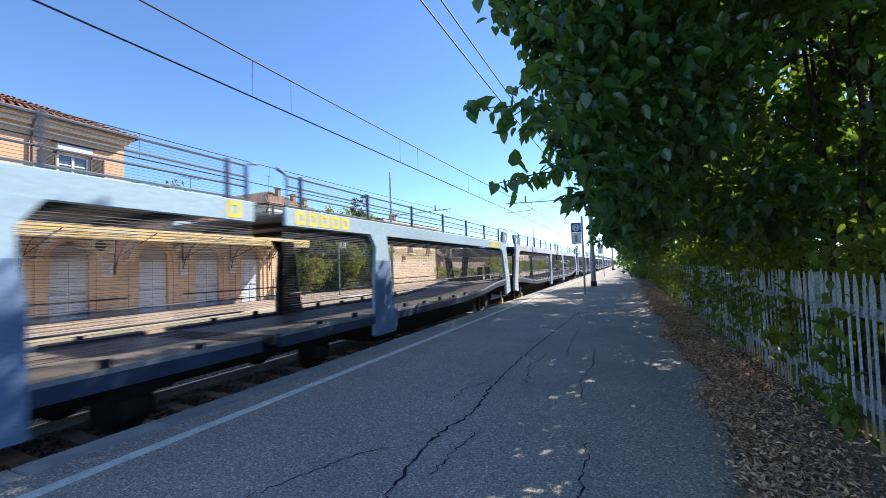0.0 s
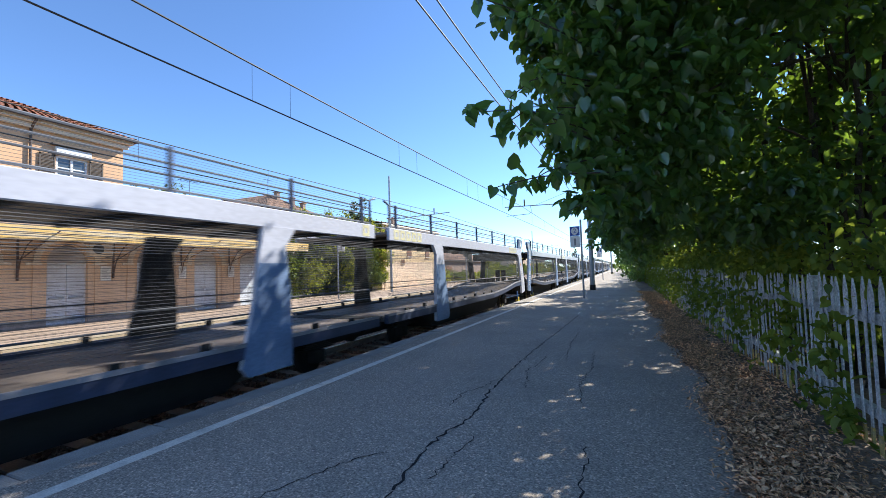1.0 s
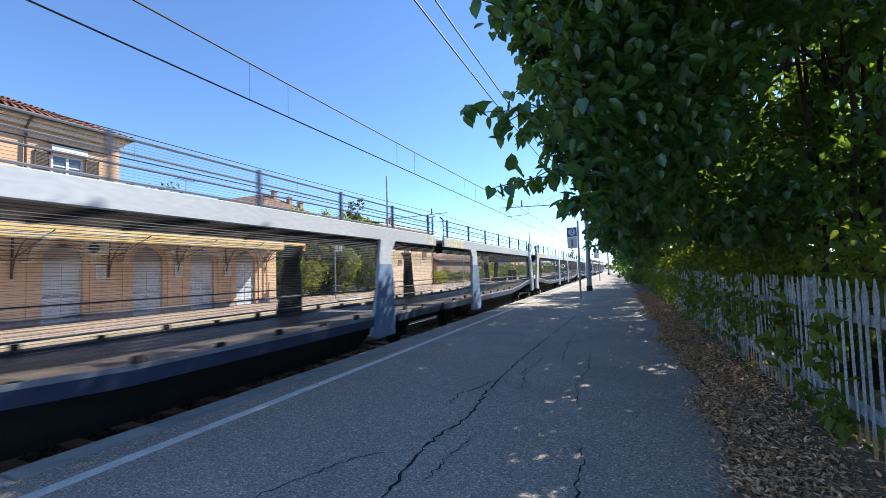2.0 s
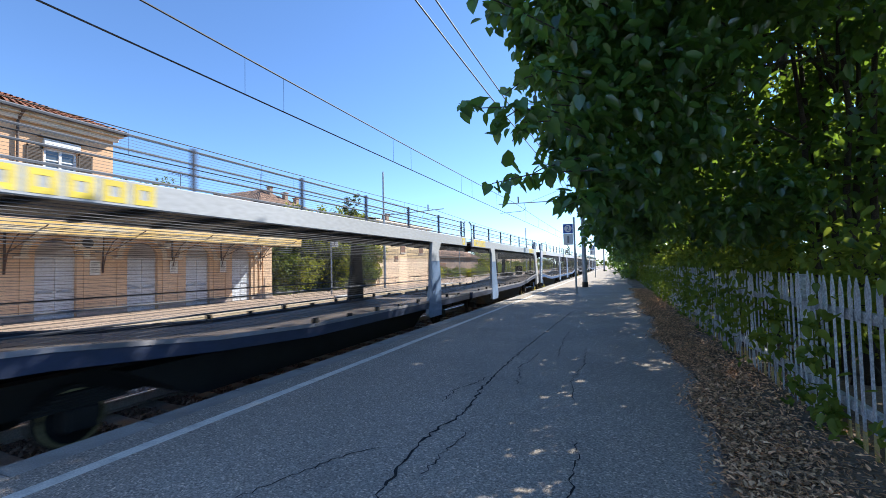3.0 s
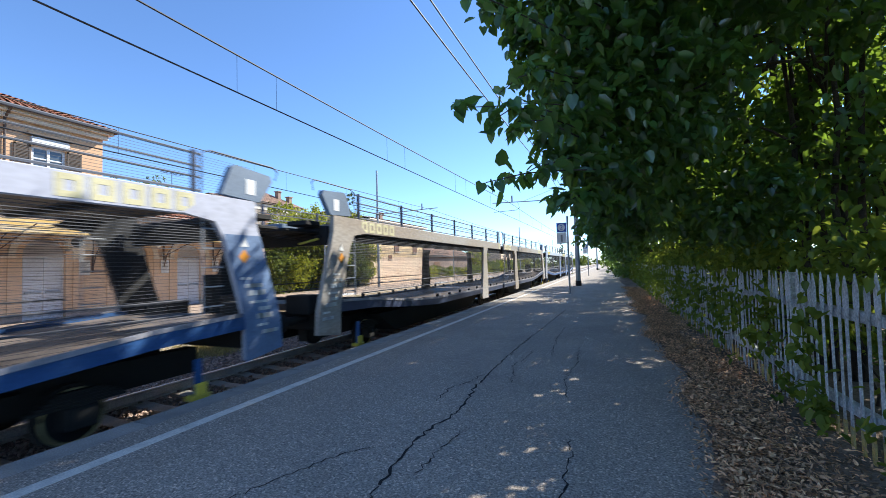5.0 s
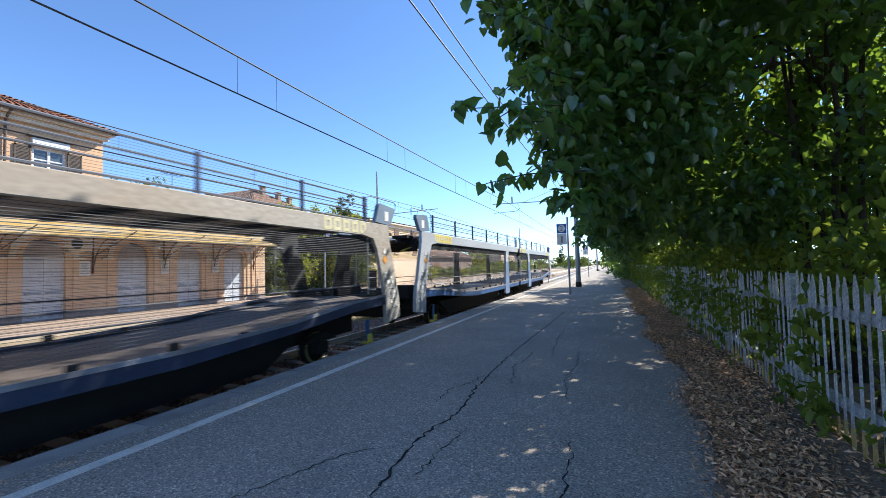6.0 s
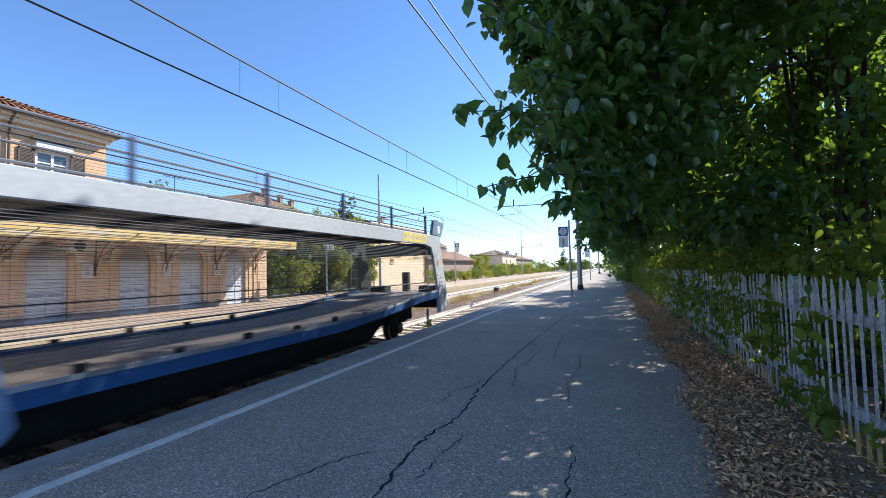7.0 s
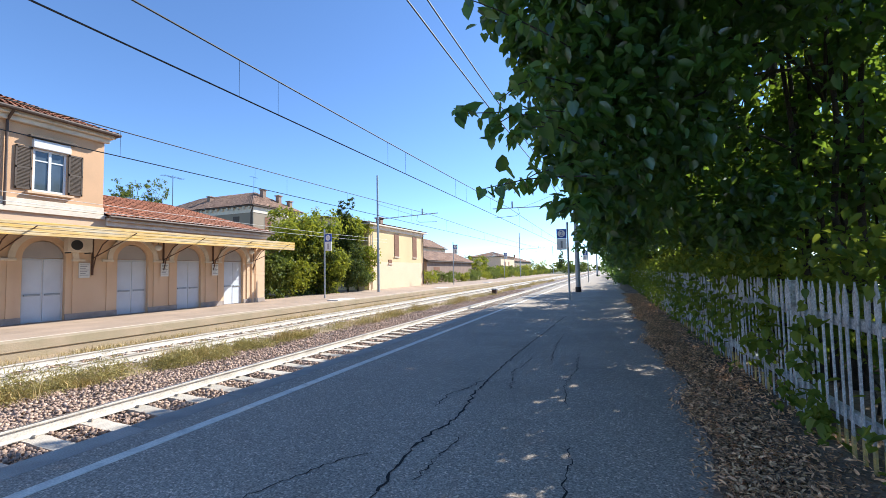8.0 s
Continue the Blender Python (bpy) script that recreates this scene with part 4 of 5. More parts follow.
def facade_things():
    ac = thing("air_conditioner", "grey white wall-mounted air conditioner unit", "air conditioner", (XW + 0.02, 9.9, 2.68))
    part("casing", boxes(((0.06, -0.42, 0), (0.36, 0.42, 0.56)), bevel=0.02), M["cream"], ac)
    part("fan_grille", rods(((0.355, -0.12, 0.28), (0.372, -0.12, 0.28), 0.2), n=20), M["darksteel"], ac)
    part("bracket", boxes(((0, -0.35, -0.05), (0.36, -0.31, 0)), ((0, 0.31, -0.05), (0.36, 0.35, 0))), M["darksteel"], ac)
    for y in (10.2, 13.5, 16.25):
        nb = thing("notice_board", "white printed station notice on the wall", "notice board", (XW + 0.05, y, 1.95), group="station notices")
        part("sheet", boxes(((0, -0.19, -0.3), (0.03, 0.19, 0.32)), bevel=0.004), M["paper"], nb)
        for k in range(7):
            part("text_bar", boxes(((0.03, -0.15, 0.22 - 0.07 * k), (0.033, 0.15 - 0.05 * (k % 3), 0.245 - 0.07 * k))), M["ink"], nb)
    for y in (12.9, 18.3):
        lp = thing("wall_lamp", "round white globe lamp under the canopy", "lamp", (XW + 0.5, y, 3.0), group="canopy lamps")
        bm = bmesh.new()
        bmesh.ops.create_uvsphere(bm, u_segments=14, v_segments=9, radius=0.15)
        part("globe", bm, M["paper"], lp)
        part("stem", rods(((0, 0, 0.14), (0, 0, 0.40), 0.015)), M["darksteel"], lp)


def house(name, label, x0, x1, y0, y1, eave, ridge, wall, roof, windows=(), along="y", chimneys=(), eave_board="gutter"):
    """House with thick walls, overhanging pitched roof and windows (face x1 or y0)."""
    h = thing(name, label, "house")
    part("wall", boxes(((x0, y0, 0), (x1, y1, eave))), wall, h)
    o = 0.45
    if along == "y":
        xm = (x0 + x1) / 2
        tiled("roof", [(x1 + o, y0 - o, eave), (x1 + o, y1 + o, eave), (xm, y1 + o, ridge), (xm, y0 - o, ridge)], h, roof, 0.5, 0.4)
        tiled("roof", [(x0 - o, y1 + o, eave), (x0 - o, y0 - o, eave), (xm, y0 - o, ridge), (xm, y1 + o, ridge)], h, roof, 0.5, 0.4)
        part("gable", prism(bmesh.new(), [(x0, eave), (x1, eave), (xm, ridge - 0.1)], 1, y0, y1), wall, h)
    else:
        ym = (y0 + y1) / 2
        k = min((x1 - x0), (y1 - y0)) / 2
        xa, xb = x0 + k, x1 - k
        for q in ([(x1 + o, y0 - o, eave), (x1 + o, y1 + o, eave), (xb, ym, ridge), (xb, ym, ridge)], [(x0 - o, y0 - o, eave), (x1 + o, y0 - o, eave), (xb, ym, ridge), (xa, ym, ridge)],
                  [(x1 + o, y1 + o, eave), (x0 - o, y1 + o, eave), (xa, ym, ridge), (xb, ym, ridge)], [(x0 - o, y1 + o, eave), (x0 - o, y0 - o, eave), (xa, ym, ridge), (xa, ym, ridge)]):
            tiled("roof", q, h, roof, 0.5, 0.4)
    part("eave_board", boxes(((x0 - o, y0 - o, eave - 0.14), (x1 + o, y1 + o, eave - 0.01)), bevel=0.02), M[eave_board], h)
    for face, a, z0, z1, wd in windows:
        if face == "x":
            wn_ = part("window", boxes(((x1, a, z0), (x1 + 0.05, a + wd, z1))), M["redshutter"], h)
            part("sill", boxes(((x1, a - 0.08, z0 - 0.1), (x1 + 0.12, a + wd + 0.08, z0))), M["cream"], wn_)
        else:
            wn_ = part("window", boxes(((a, y0 - 0.05, z0), (a + wd, y0, z1))), M["shutter"], h)
            part("sill", boxes(((a - 0.08, y0 - 0.12, z0 - 0.1), (a + wd + 0.08, y0, z0))), M["cream"], wn_)
    for cx, cy, cz in chimneys:
        ch = part("chimney", boxes(((cx - 0.3, cy - 0.3, cz - 1.6), (cx + 0.3, cy + 0.3, cz)), bevel=0.02), M["greybrick"], h)
        part("chimney_cap", boxes(((cx - 0.42, cy - 0.42, cz), (cx + 0.42, cy + 0.42, cz + 0.12))), M["oldtile"], ch)
    return h


def houses():
    v = house("apartment_villa", "beige villa with an old clay hip roof and chimneys", -63.5, -43.6, 41.2, 50.2, 11.0, 13.8, M["villa"], M["oldtile"],
              [("y", -47.2, 7.8, 9.6, 1.1), ("y", -51.5, 7.8, 9.6, 1.1), ("y", -55.8, 7.8, 9.6, 1.1), ("x", 43.2, 7.8, 9.6, 1.1), ("x", 47.0, 7.8, 9.6, 1.1)], "x", [(-55.1, 44.0, 13.4), (-46.4, 45.6, 13.95), (-45.4, 47.6, 13.3), (-44.6, 49.0, 12.6)])
    part("frieze", boxes(((-63.5, 41.14, 10.0), (-43.54, 41.196, 10.84)), ((-43.596, 41.2, 10.0), (-43.54, 50.2, 10.84))), M["cream"], v, "pale frieze below the eaves")
    for k in range(20):
        part("bracket", boxes(((-63.2 + k, 40.86, 10.5), (-62.95 + k, 41.14, 10.84))), M["cream"], v)
    part("downpipe", rods(((-43.4, 41.0, 10.8), (-43.9, 41.08, 10.0), 0.07), ((-43.9, 41.08, 10.0), (-43.9, 41.08, 0.2), 0.07), n=7), M["gutter"], v)
    tree((-50.5, 32.0, 0), 13.0, [((0, 0, 12.6), (0.25, 0.3, 1.0)), ((-0.2, 0.1, 11.2), (0.7, 0.7, 0.8)), ((0.4, 0.3, 10.2), (1.1, 1.1, 0.9)), ((-1.5, -1.0, 11.4), (0.3, 0.3, 1.3)), ((-1.4, -1.0, 9.6), (0.8, 0.8, 1.0)), ((0, 0, 8.4), (1.8, 1.8, 1.2))],
         4200, 0.17, M["leaf_conifer"], 301, "thin blue-green conifer behind the station", limbs=12, r=0.14)
    y = house("yellow_house", "yellow two-storey house with closed brown shutters", -31, -21, 33.5, 45.8, 6.35, 7.3, M["yellow"], M["oldtile"], [("x", 38.5, 3.3, 5.7, 1.0), ("x", 42.9, 3.3, 5.7, 1.0), ("x", 37.2, 2.55, 2.95, 0.7)],
              "y", [(-24, 40.6, 7.75)], "cream")
    part("lower_wall", boxes(((-21, 33.5, 0), (-20.985, 45.8, 2.7))), M["pinkish"], y, "damp pinkish lower wall")
    part("eave_trim", boxes(((-20.998, 33.5, 5.86), (-20.9, 45.8, 6.2)), bevel=0.01), M["cream"], y)
    part("downpipe", rods(((-20.9, 45.55, 6.1), (-20.9, 45.55, 0.1), 0.06), n=7), M["gutter"], y)
    part("downpipe", rods(((-20.9, 34.0, 5.8), (-20.9, 34.0, 0.1), 0.05), n=7), M["cream"], y)
    house("shed", "long low brown shed with a clay tile roof", -31, -24, 53.5, 74, 3.2, 5.0, M["greybrick"], M["oldtile"], [("x", 56, 1.4, 2.3, 2.2)])
    house("gable_house", "pale gabled house behind the shed", -42, -34, 74, 86, 6.6, 8.9, M["pinkish"], M["oldtile"], [("y", -39, 3.5, 5, 1.0)], "y", [(-37, 80, 9.8)])
    house("far_house", "pinkish house with a hip roof", -40, -30, 121, 140, 5.8, 7.6, M["pinkish"], M["oldtile"], [("x", 126, 2.8, 4.3, 1.2), ("x", 131, 2.8, 4.3, 1.2)], "x")
    house("far_house", "grey house row with clay roof", -44, -33, 150, 190, 5.0, 7.0, M["villa"], M["oldtile"], [("x", 156, 2.4, 3.8, 1.2), ("x", 164, 2.4, 3.8, 1.2), ("x", 172, 2.4, 3.8, 1.2)], "y", [(-38, 160, 8.2), (-38, 178, 8.2)])


def antenna(x, y, z, h, label):
    t = thing("roof_antenna", label, "antenna", (x, y, z), group="roof antennas")
    part("mast_tube", rods(((0, 0, 0), (0, 0, h), 0.02), n=6), M["darksteel"], t)
    part("boom", rods(((0, -0.7, h - 0.1), (0, 0.7, h - 0.1), 0.012), n=5), M["darksteel"], t)
    for k in range(7):
        part("element", rods(((-0.25, -0.6 + 0.2 * k, h - 0.1), (0.25, -0.6 + 0.2 * k, h - 0.1), 0.008), n=4), M["darksteel"], t)


def platform_marks():
    """Pale slabs set in the far platform and a dark trackside box."""
    for y in (21.5, 38.0, 55.0):
        sl = thing("edge_slab", "pale concrete slab in the far platform edge", "slab", (-15.4, y, 0.0), group="edge slabs")
        part("slab", boxes(((-0.5, -0.9, -0.03), (0.3, 0.9, 0.05)), bevel=0.01), M["paper"], sl)
    bx = thing("trackside_box", "small dark trackside equipment box", "equipment box", (-10.1, 38.0, -0.62))
    part("box", boxes(((-0.2, -0.3, 0), (0.2, 0.3, 0.42)), bevel=0.03), M["iron"], bx)
    part("lid", boxes(((-0.23, -0.33, 0.42), (0.23, 0.33, 0.47)), bevel=0.01), M["darksteel"], bx)


def far_greenery():
    rng = random.Random(5)
    tree((-22.6, 25.6, 0), 7.0, [((rng.uniform(-1.5, 1.4), rng.uniform(-2.2, 3.2), rng.uniform(1.0, 6.1)), (1.5, 1.6, 1.2)) for _ in range(24)], 24000, 0.2, M["leaf_yellow"], 200,
         "yellow-green leafy tree beside the station", name="tree", limbs=12)
    tree((-21.6, 30.9, 0), 9.0, [((rng.uniform(-0.4, 0.4), rng.uniform(-0.4, 0.4), 1.2 + 0.56 * k), (1.7 - 0.115 * k, 1.7 - 0.115 * k, 0.75)) for k in range(13)], 17000, 0.15, M["leaf_conifer"], 201,
         "tall pointed dark evergreen beside the yellow tree", name="evergreen_tree", limbs=12)
    tree((-21.5, 32.3, 0), 6.5, [((rng.uniform(-0.8, 1.0), rng.uniform(-1, 1), rng.uniform(1.0, 5.8)), (1.0, 1.1, 1.0)) for _ in range(14)], 10000, 0.19, M["leaf_yellow"], 202, "yellow-green leafy tree beside the yellow house", limbs=8)
    tree((-22.2, 21.8, 0), 3.4, [((rng.uniform(-1.0, 0.9), rng.uniform(-0.9, 1.6), rng.uniform(0.5, 2.9)), (0.9, 0.9, 0.8)) for _ in range(12)], 10000, 0.16, M["leaf_far"], 203, "green shrub at the end of the station", name="shrub", limbs=8)
    tree((-21.9, 27.0, 0), 5.0, [((rng.uniform(-0.9, 0.7), rng.uniform(-2.4, 2.4), rng.uniform(0.5, 4.2)), (1.0, 1.2, 1.0)) for _ in range(14)], 14000, 0.16, M["leaf_conifer"], 204, "dark green shrub on the station platform edge", name="shrub", limbs=8)
    tree((-35, 21.8, 0), 9.6, [((rng.uniform(-0.9, 0.9), rng.uniform(-1.6, 1.6), rng.uniform(6.0, 9.4)), (0.8, 0.8, 0.7)) for _ in range(11)], 1500, 0.14, M["leaf_far"], 205, "sparse tree behind the station roof", limbs=14)
    for k in range(26):
        y = 47.5 + 4.4 * k
        bl = [((rng.uniform(-0.8, 0.6), rng.uniform(-2, 2), rng.uniform(0.4, 1.35)), (0.7, 1.4, 0.5)) for _ in range(6)]
        tree((-21.2 + rng.uniform(-0.3, 0.3), y, 0), 1.6, bl, 1500, 0.16, M["leaf_far"] if k % 3 else M["leaf_yellow"], 220 + k, "ivy-covered hedge along the platform", name="hedge", limbs=4, r=0.04)
    # garden trees and bushes between the distant houses
    for k, (x, y, hgt) in enumerate(((-25, 79, 4.6), (-27, 84, 5.6), (-24.5, 88, 3.2), (-24, 98, 2.6), (-26, 108, 3.0), (-24, 116, 2.4), (-27, 146, 4.0), (-25, 168, 3.5), (-23, 186, 3.2), (-30, 205, 6.5), (-36, 215, 7.5))):
        bl = [((rng.uniform(-1.8, 1.8), rng.uniform(-2.2, 2.2), rng.uniform(0.2, 0.85) * hgt), (1.5, 1.7, 0.22 * hgt)) for _ in range(9)]
        tree((x, y, 0), hgt, bl, 2400, 0.24, M["leaf_far"] if k % 3 else M["leaf_yellow"], 260 + k, "distant green tree beside the railway", limbs=5)
    tree((-27, 262, 0), 15.0, [((0, 0, 2.2 + 1.5 * k), (2.9 - 0.3 * k, 2.9 - 0.3 * k, 1.2)) for k in range(9)], 2600, 0.5, M["leaf_conifer"], 290, "dark conical conifer far along the railway", name="evergreen_tree", limbs=4, r=0.2)
    for k, (x, y, hgt) in enumerate(((9, 105, 8), (11, 125, 9), (8, 150, 8), (10, 180, 10), (6, 230, 10), (9, 280, 11), (-19, 228, 7), (-22, 245, 8), (-17, 290, 7), (-20, 310, 8), (-15, 330, 7), (3, 340, 11))):
        bl = [((rng.uniform(-2.5, 2.5), rng.uniform(-3, 3), rng.uniform(0.12, 0.85) * hgt), (2.2, 2.4, 1.5)) for _ in range(9)]
        tree((x, y, -0.5), hgt, bl, 2600, 0.36, M["leaf_far"], 400 + k, "distant green tree beside the railway", limbs=4, r=0.15)
    for k in range(24):
        x, y = rng.uniform(-60, 50), rng.uniform(380, 440)
        hgt = rng.uniform(5, 12)
        bl = [((rng.uniform(-4, 4), rng.uniform(-3, 3), rng.uniform(0.2, 0.9) * hgt), (3.2, 3, 2)) for _ in range(7)]
        tree((x, y, -0.8), hgt, bl, 500, 1.0, M["leaf_far"], 300 + k, "distant green tree on the horizon", limbs=4, r=0.2)


# ---- masts, wires, signs ----
def mast(x, y, height, reach, z_arm, label, r=0.11, band=False):
    """Catenary mast with a cantilever arm and a registration arm."""
    m = thing("catenary_mast", label, "catenary mast", (x, y, 0), group="catenary masts")
    part("pole", rod(bmesh.new(), (0, 0, 0), (0, 0, height), r, r * 0.72, n=12), M["steel"], m)
    if band:
        part("base_band", rods(((0, 0, 0.0), (0, 0, 0.36), r + 0.03), n=12), M["black"], m, "black base band")
    s = 1 if reach > 0 else -1
    part("arm", rods(((0, 0, z_arm), (reach, 0, z_arm + 0.15), 0.035), ((0, 0, z_arm + 1.3), (reach * 0.62, 0, z_arm + 0.1), 0.012)), M["steel"], m)
    part("insulator", rods(((s * 0.25, 0, z_arm), (s * 0.6, 0, z_arm + 0.02), 0.075)), M["iron"], m)
    part("insulator", rods(((reach * 0.75, 0, z_arm + 0.1), (reach * 0.75, 0, z_arm + 0.6), 0.05)), M["iron"], m)
    bm = tube(bmesh.new(), [(reach * 0.68, 0, z_arm + 0.1), (reach * 0.66, 0, z_arm - 0.35), (reach * 0.7, 0, z_arm - 0.5), (reach * 0.98, 0, z_arm - 0.55)], 0.022, 0.018, n=6)
    part("registration_arm", bm, M["darksteel"], m)
    return m


def catenary(x, top, supports, drops, label, low=5.56):
    """Contact wire, sagging messenger wire and droppers."""
    c = thing("overhead_line", label, "overhead line")

    def messenger(y):
        for a, b in zip(supports, supports[1:]):
            if a <= y <= b:
                f = (y - a) / (b - a)
                return top + low + 1.06 - 4 * 0.31 * f * (1 - f)
        return top + low + 1.06
    ys = np.arange(supports[0], supports[-1] + 0.1, 2.0)
    part("messenger_wire", tube(bmesh.new(), [(x, y, messenger(y)) for y in ys], 0.017, 0.017, n=5), M["wire"], c)
    part("contact_wire", tube(bmesh.new(), [(x, supports[0], top + low), (x, supports[-1], top + low)], 0.0155, 0.0155, n=5), M["wire"], c)
    for y in drops:
        part("dropper", rods(((x, y, top + low), (x, y, messenger(y)), 0.005), n=4), M["wire"], c)


def overhead():
    mast(-2.05, 30.4, 9.2, -6.0, 6.15, "blue-grey steel catenary mast with black base band on the platform", r=0.17, band=True)
    mast(-18.25, 30.6, 10.0, 5.6, 6.2, "slim grey steel catenary mast on the station platform")
    mast(-18.3, 91.5, 9.9, 5.6, 6.2, "slim grey steel catenary mast on the station platform")
    mast(-2.3, 91.0, 9.2, -6.0, 6.15, "blue-grey steel catenary mast with black base band on the platform", r=0.17, band=True)
    mast(-18.3, 150, 9.9, 5.6, 6.2, "slim grey steel catenary mast on the station platform")
    sup = [-30, 30.4, 91, 150, 210, 270]
    drops = [6.0, 7.05, 12.0, 13.3, 18.6, 20.2, 25, 27] + [34 + 6 * k for k in range(18)]
    catenary(TRACK_1, RAIL_1, sup, drops, "overhead contact line above the near track")
    catenary(-13.25, RAIL_1, sup, [7.6, 12.6, 14.4, 19, 25, 27] + [34 + 6 * k for k in range(18)], "overhead contact line above the far track")
    f = thing("feeder_line", "pair of dark feeder cables along the mast tops", "cable")
    for dx, z in ((0.0, 7.45), (0.05, 8.05)):
        part("cable", tube(bmesh.new(), [(-3.8 + dx, y, z + 0.2 * ((y - 7) / 13) ** 2 if y < 30 else z + 0.63 + 0.4 * ((y - 60.7) / 30.5) ** 2 - 0.4) for y in np.arange(-20, 91.5, 3.0)], 0.02, 0.02, n=5), M["wire"], f)
    t = thing("service_cable", "thin cables from the station along the posts", "cable")
    for z0, z1 in ((4.6, 4.55), (4.3, 4.3)):
        part("cable", tube(bmesh.new(), [(-18.2, 2 + 3 * k, z0 + (z1 - z0) * k / 10 - 0.02 * k * (10 - k) * 0.3) for k in range(11)], 0.008, 0.008, n=4), M["paper"], t)


def number_sign(x, y, h, digit, panel_side, label):
    """Post with a blue number plate over a white plate."""
    s = thing("platform_sign", label, "sign", (x, y, 0), group="platform signs")
    part("post", rods(((0, 0, 0), (0, 0, h), 0.05), n=12), M["steel"], s)
    x0, x1 = (-0.56, -0.06) if panel_side < 0 else (0.06, 0.56)
    p = part("plate", boxes(((x0, -0.03, h - 1.45), (x1, 0.03, h - 0.85)), bevel=0.006), M["paper"], s, "pale plate")
    part("print_bar", boxes(((x0 + 0.2, -0.034, h - 1.35), (x1 - 0.2, -0.03, h - 0.98))), M["ink"], p)
    q = part("number_plate", boxes(((x0, -0.03, h - 0.84), (x1, 0.03, h - 0.34)), bevel=0.006), M["blue"], s, "blue number plate")
    bm = rods((((x0 + x1) / 2, -0.031, h - 0.59), ((x0 + x1) / 2, -0.036, h - 0.59), 0.19), n=20)
    disc = part("disc", bm, M["paper"], q)
    cu = bpy.data.curves.new("digit", "FONT")
    cu.body, cu.size, cu.align_x, cu.align_y, cu.extrude = digit, 0.36, "CENTER", "CENTER", 0.002
    cu.materials.append(M["blue"])
    ob = new("digit", cu)
    ob.parent = q
    ob.matrix_basis = pose((x0 + x1) / 2, -0.039, h - 0.59, 90, 0, 0)
    return s


def signs():
    number_sign(-1.98, 22.7, 4.1, "2", -1, "grey post with a blue platform number plate")
    number_sign(-17.6, 22.6, 4.6, "1", 1, "grey post with a blue platform number plate on the station platform")
    number_sign(-17.6, 47.2, 5.2, "1", 1, "grey post with a blue platform number plate on the station platform")
    number_sign(-17.6, 73.6, 5.1, "1", 1, "grey post with a blue platform number plate on the station platform")
    number_sign(-2.3, 51.7, 4.1, "2", -1, "grey post with a blue platform number plate")


# ---- train ----
WAGONS = []


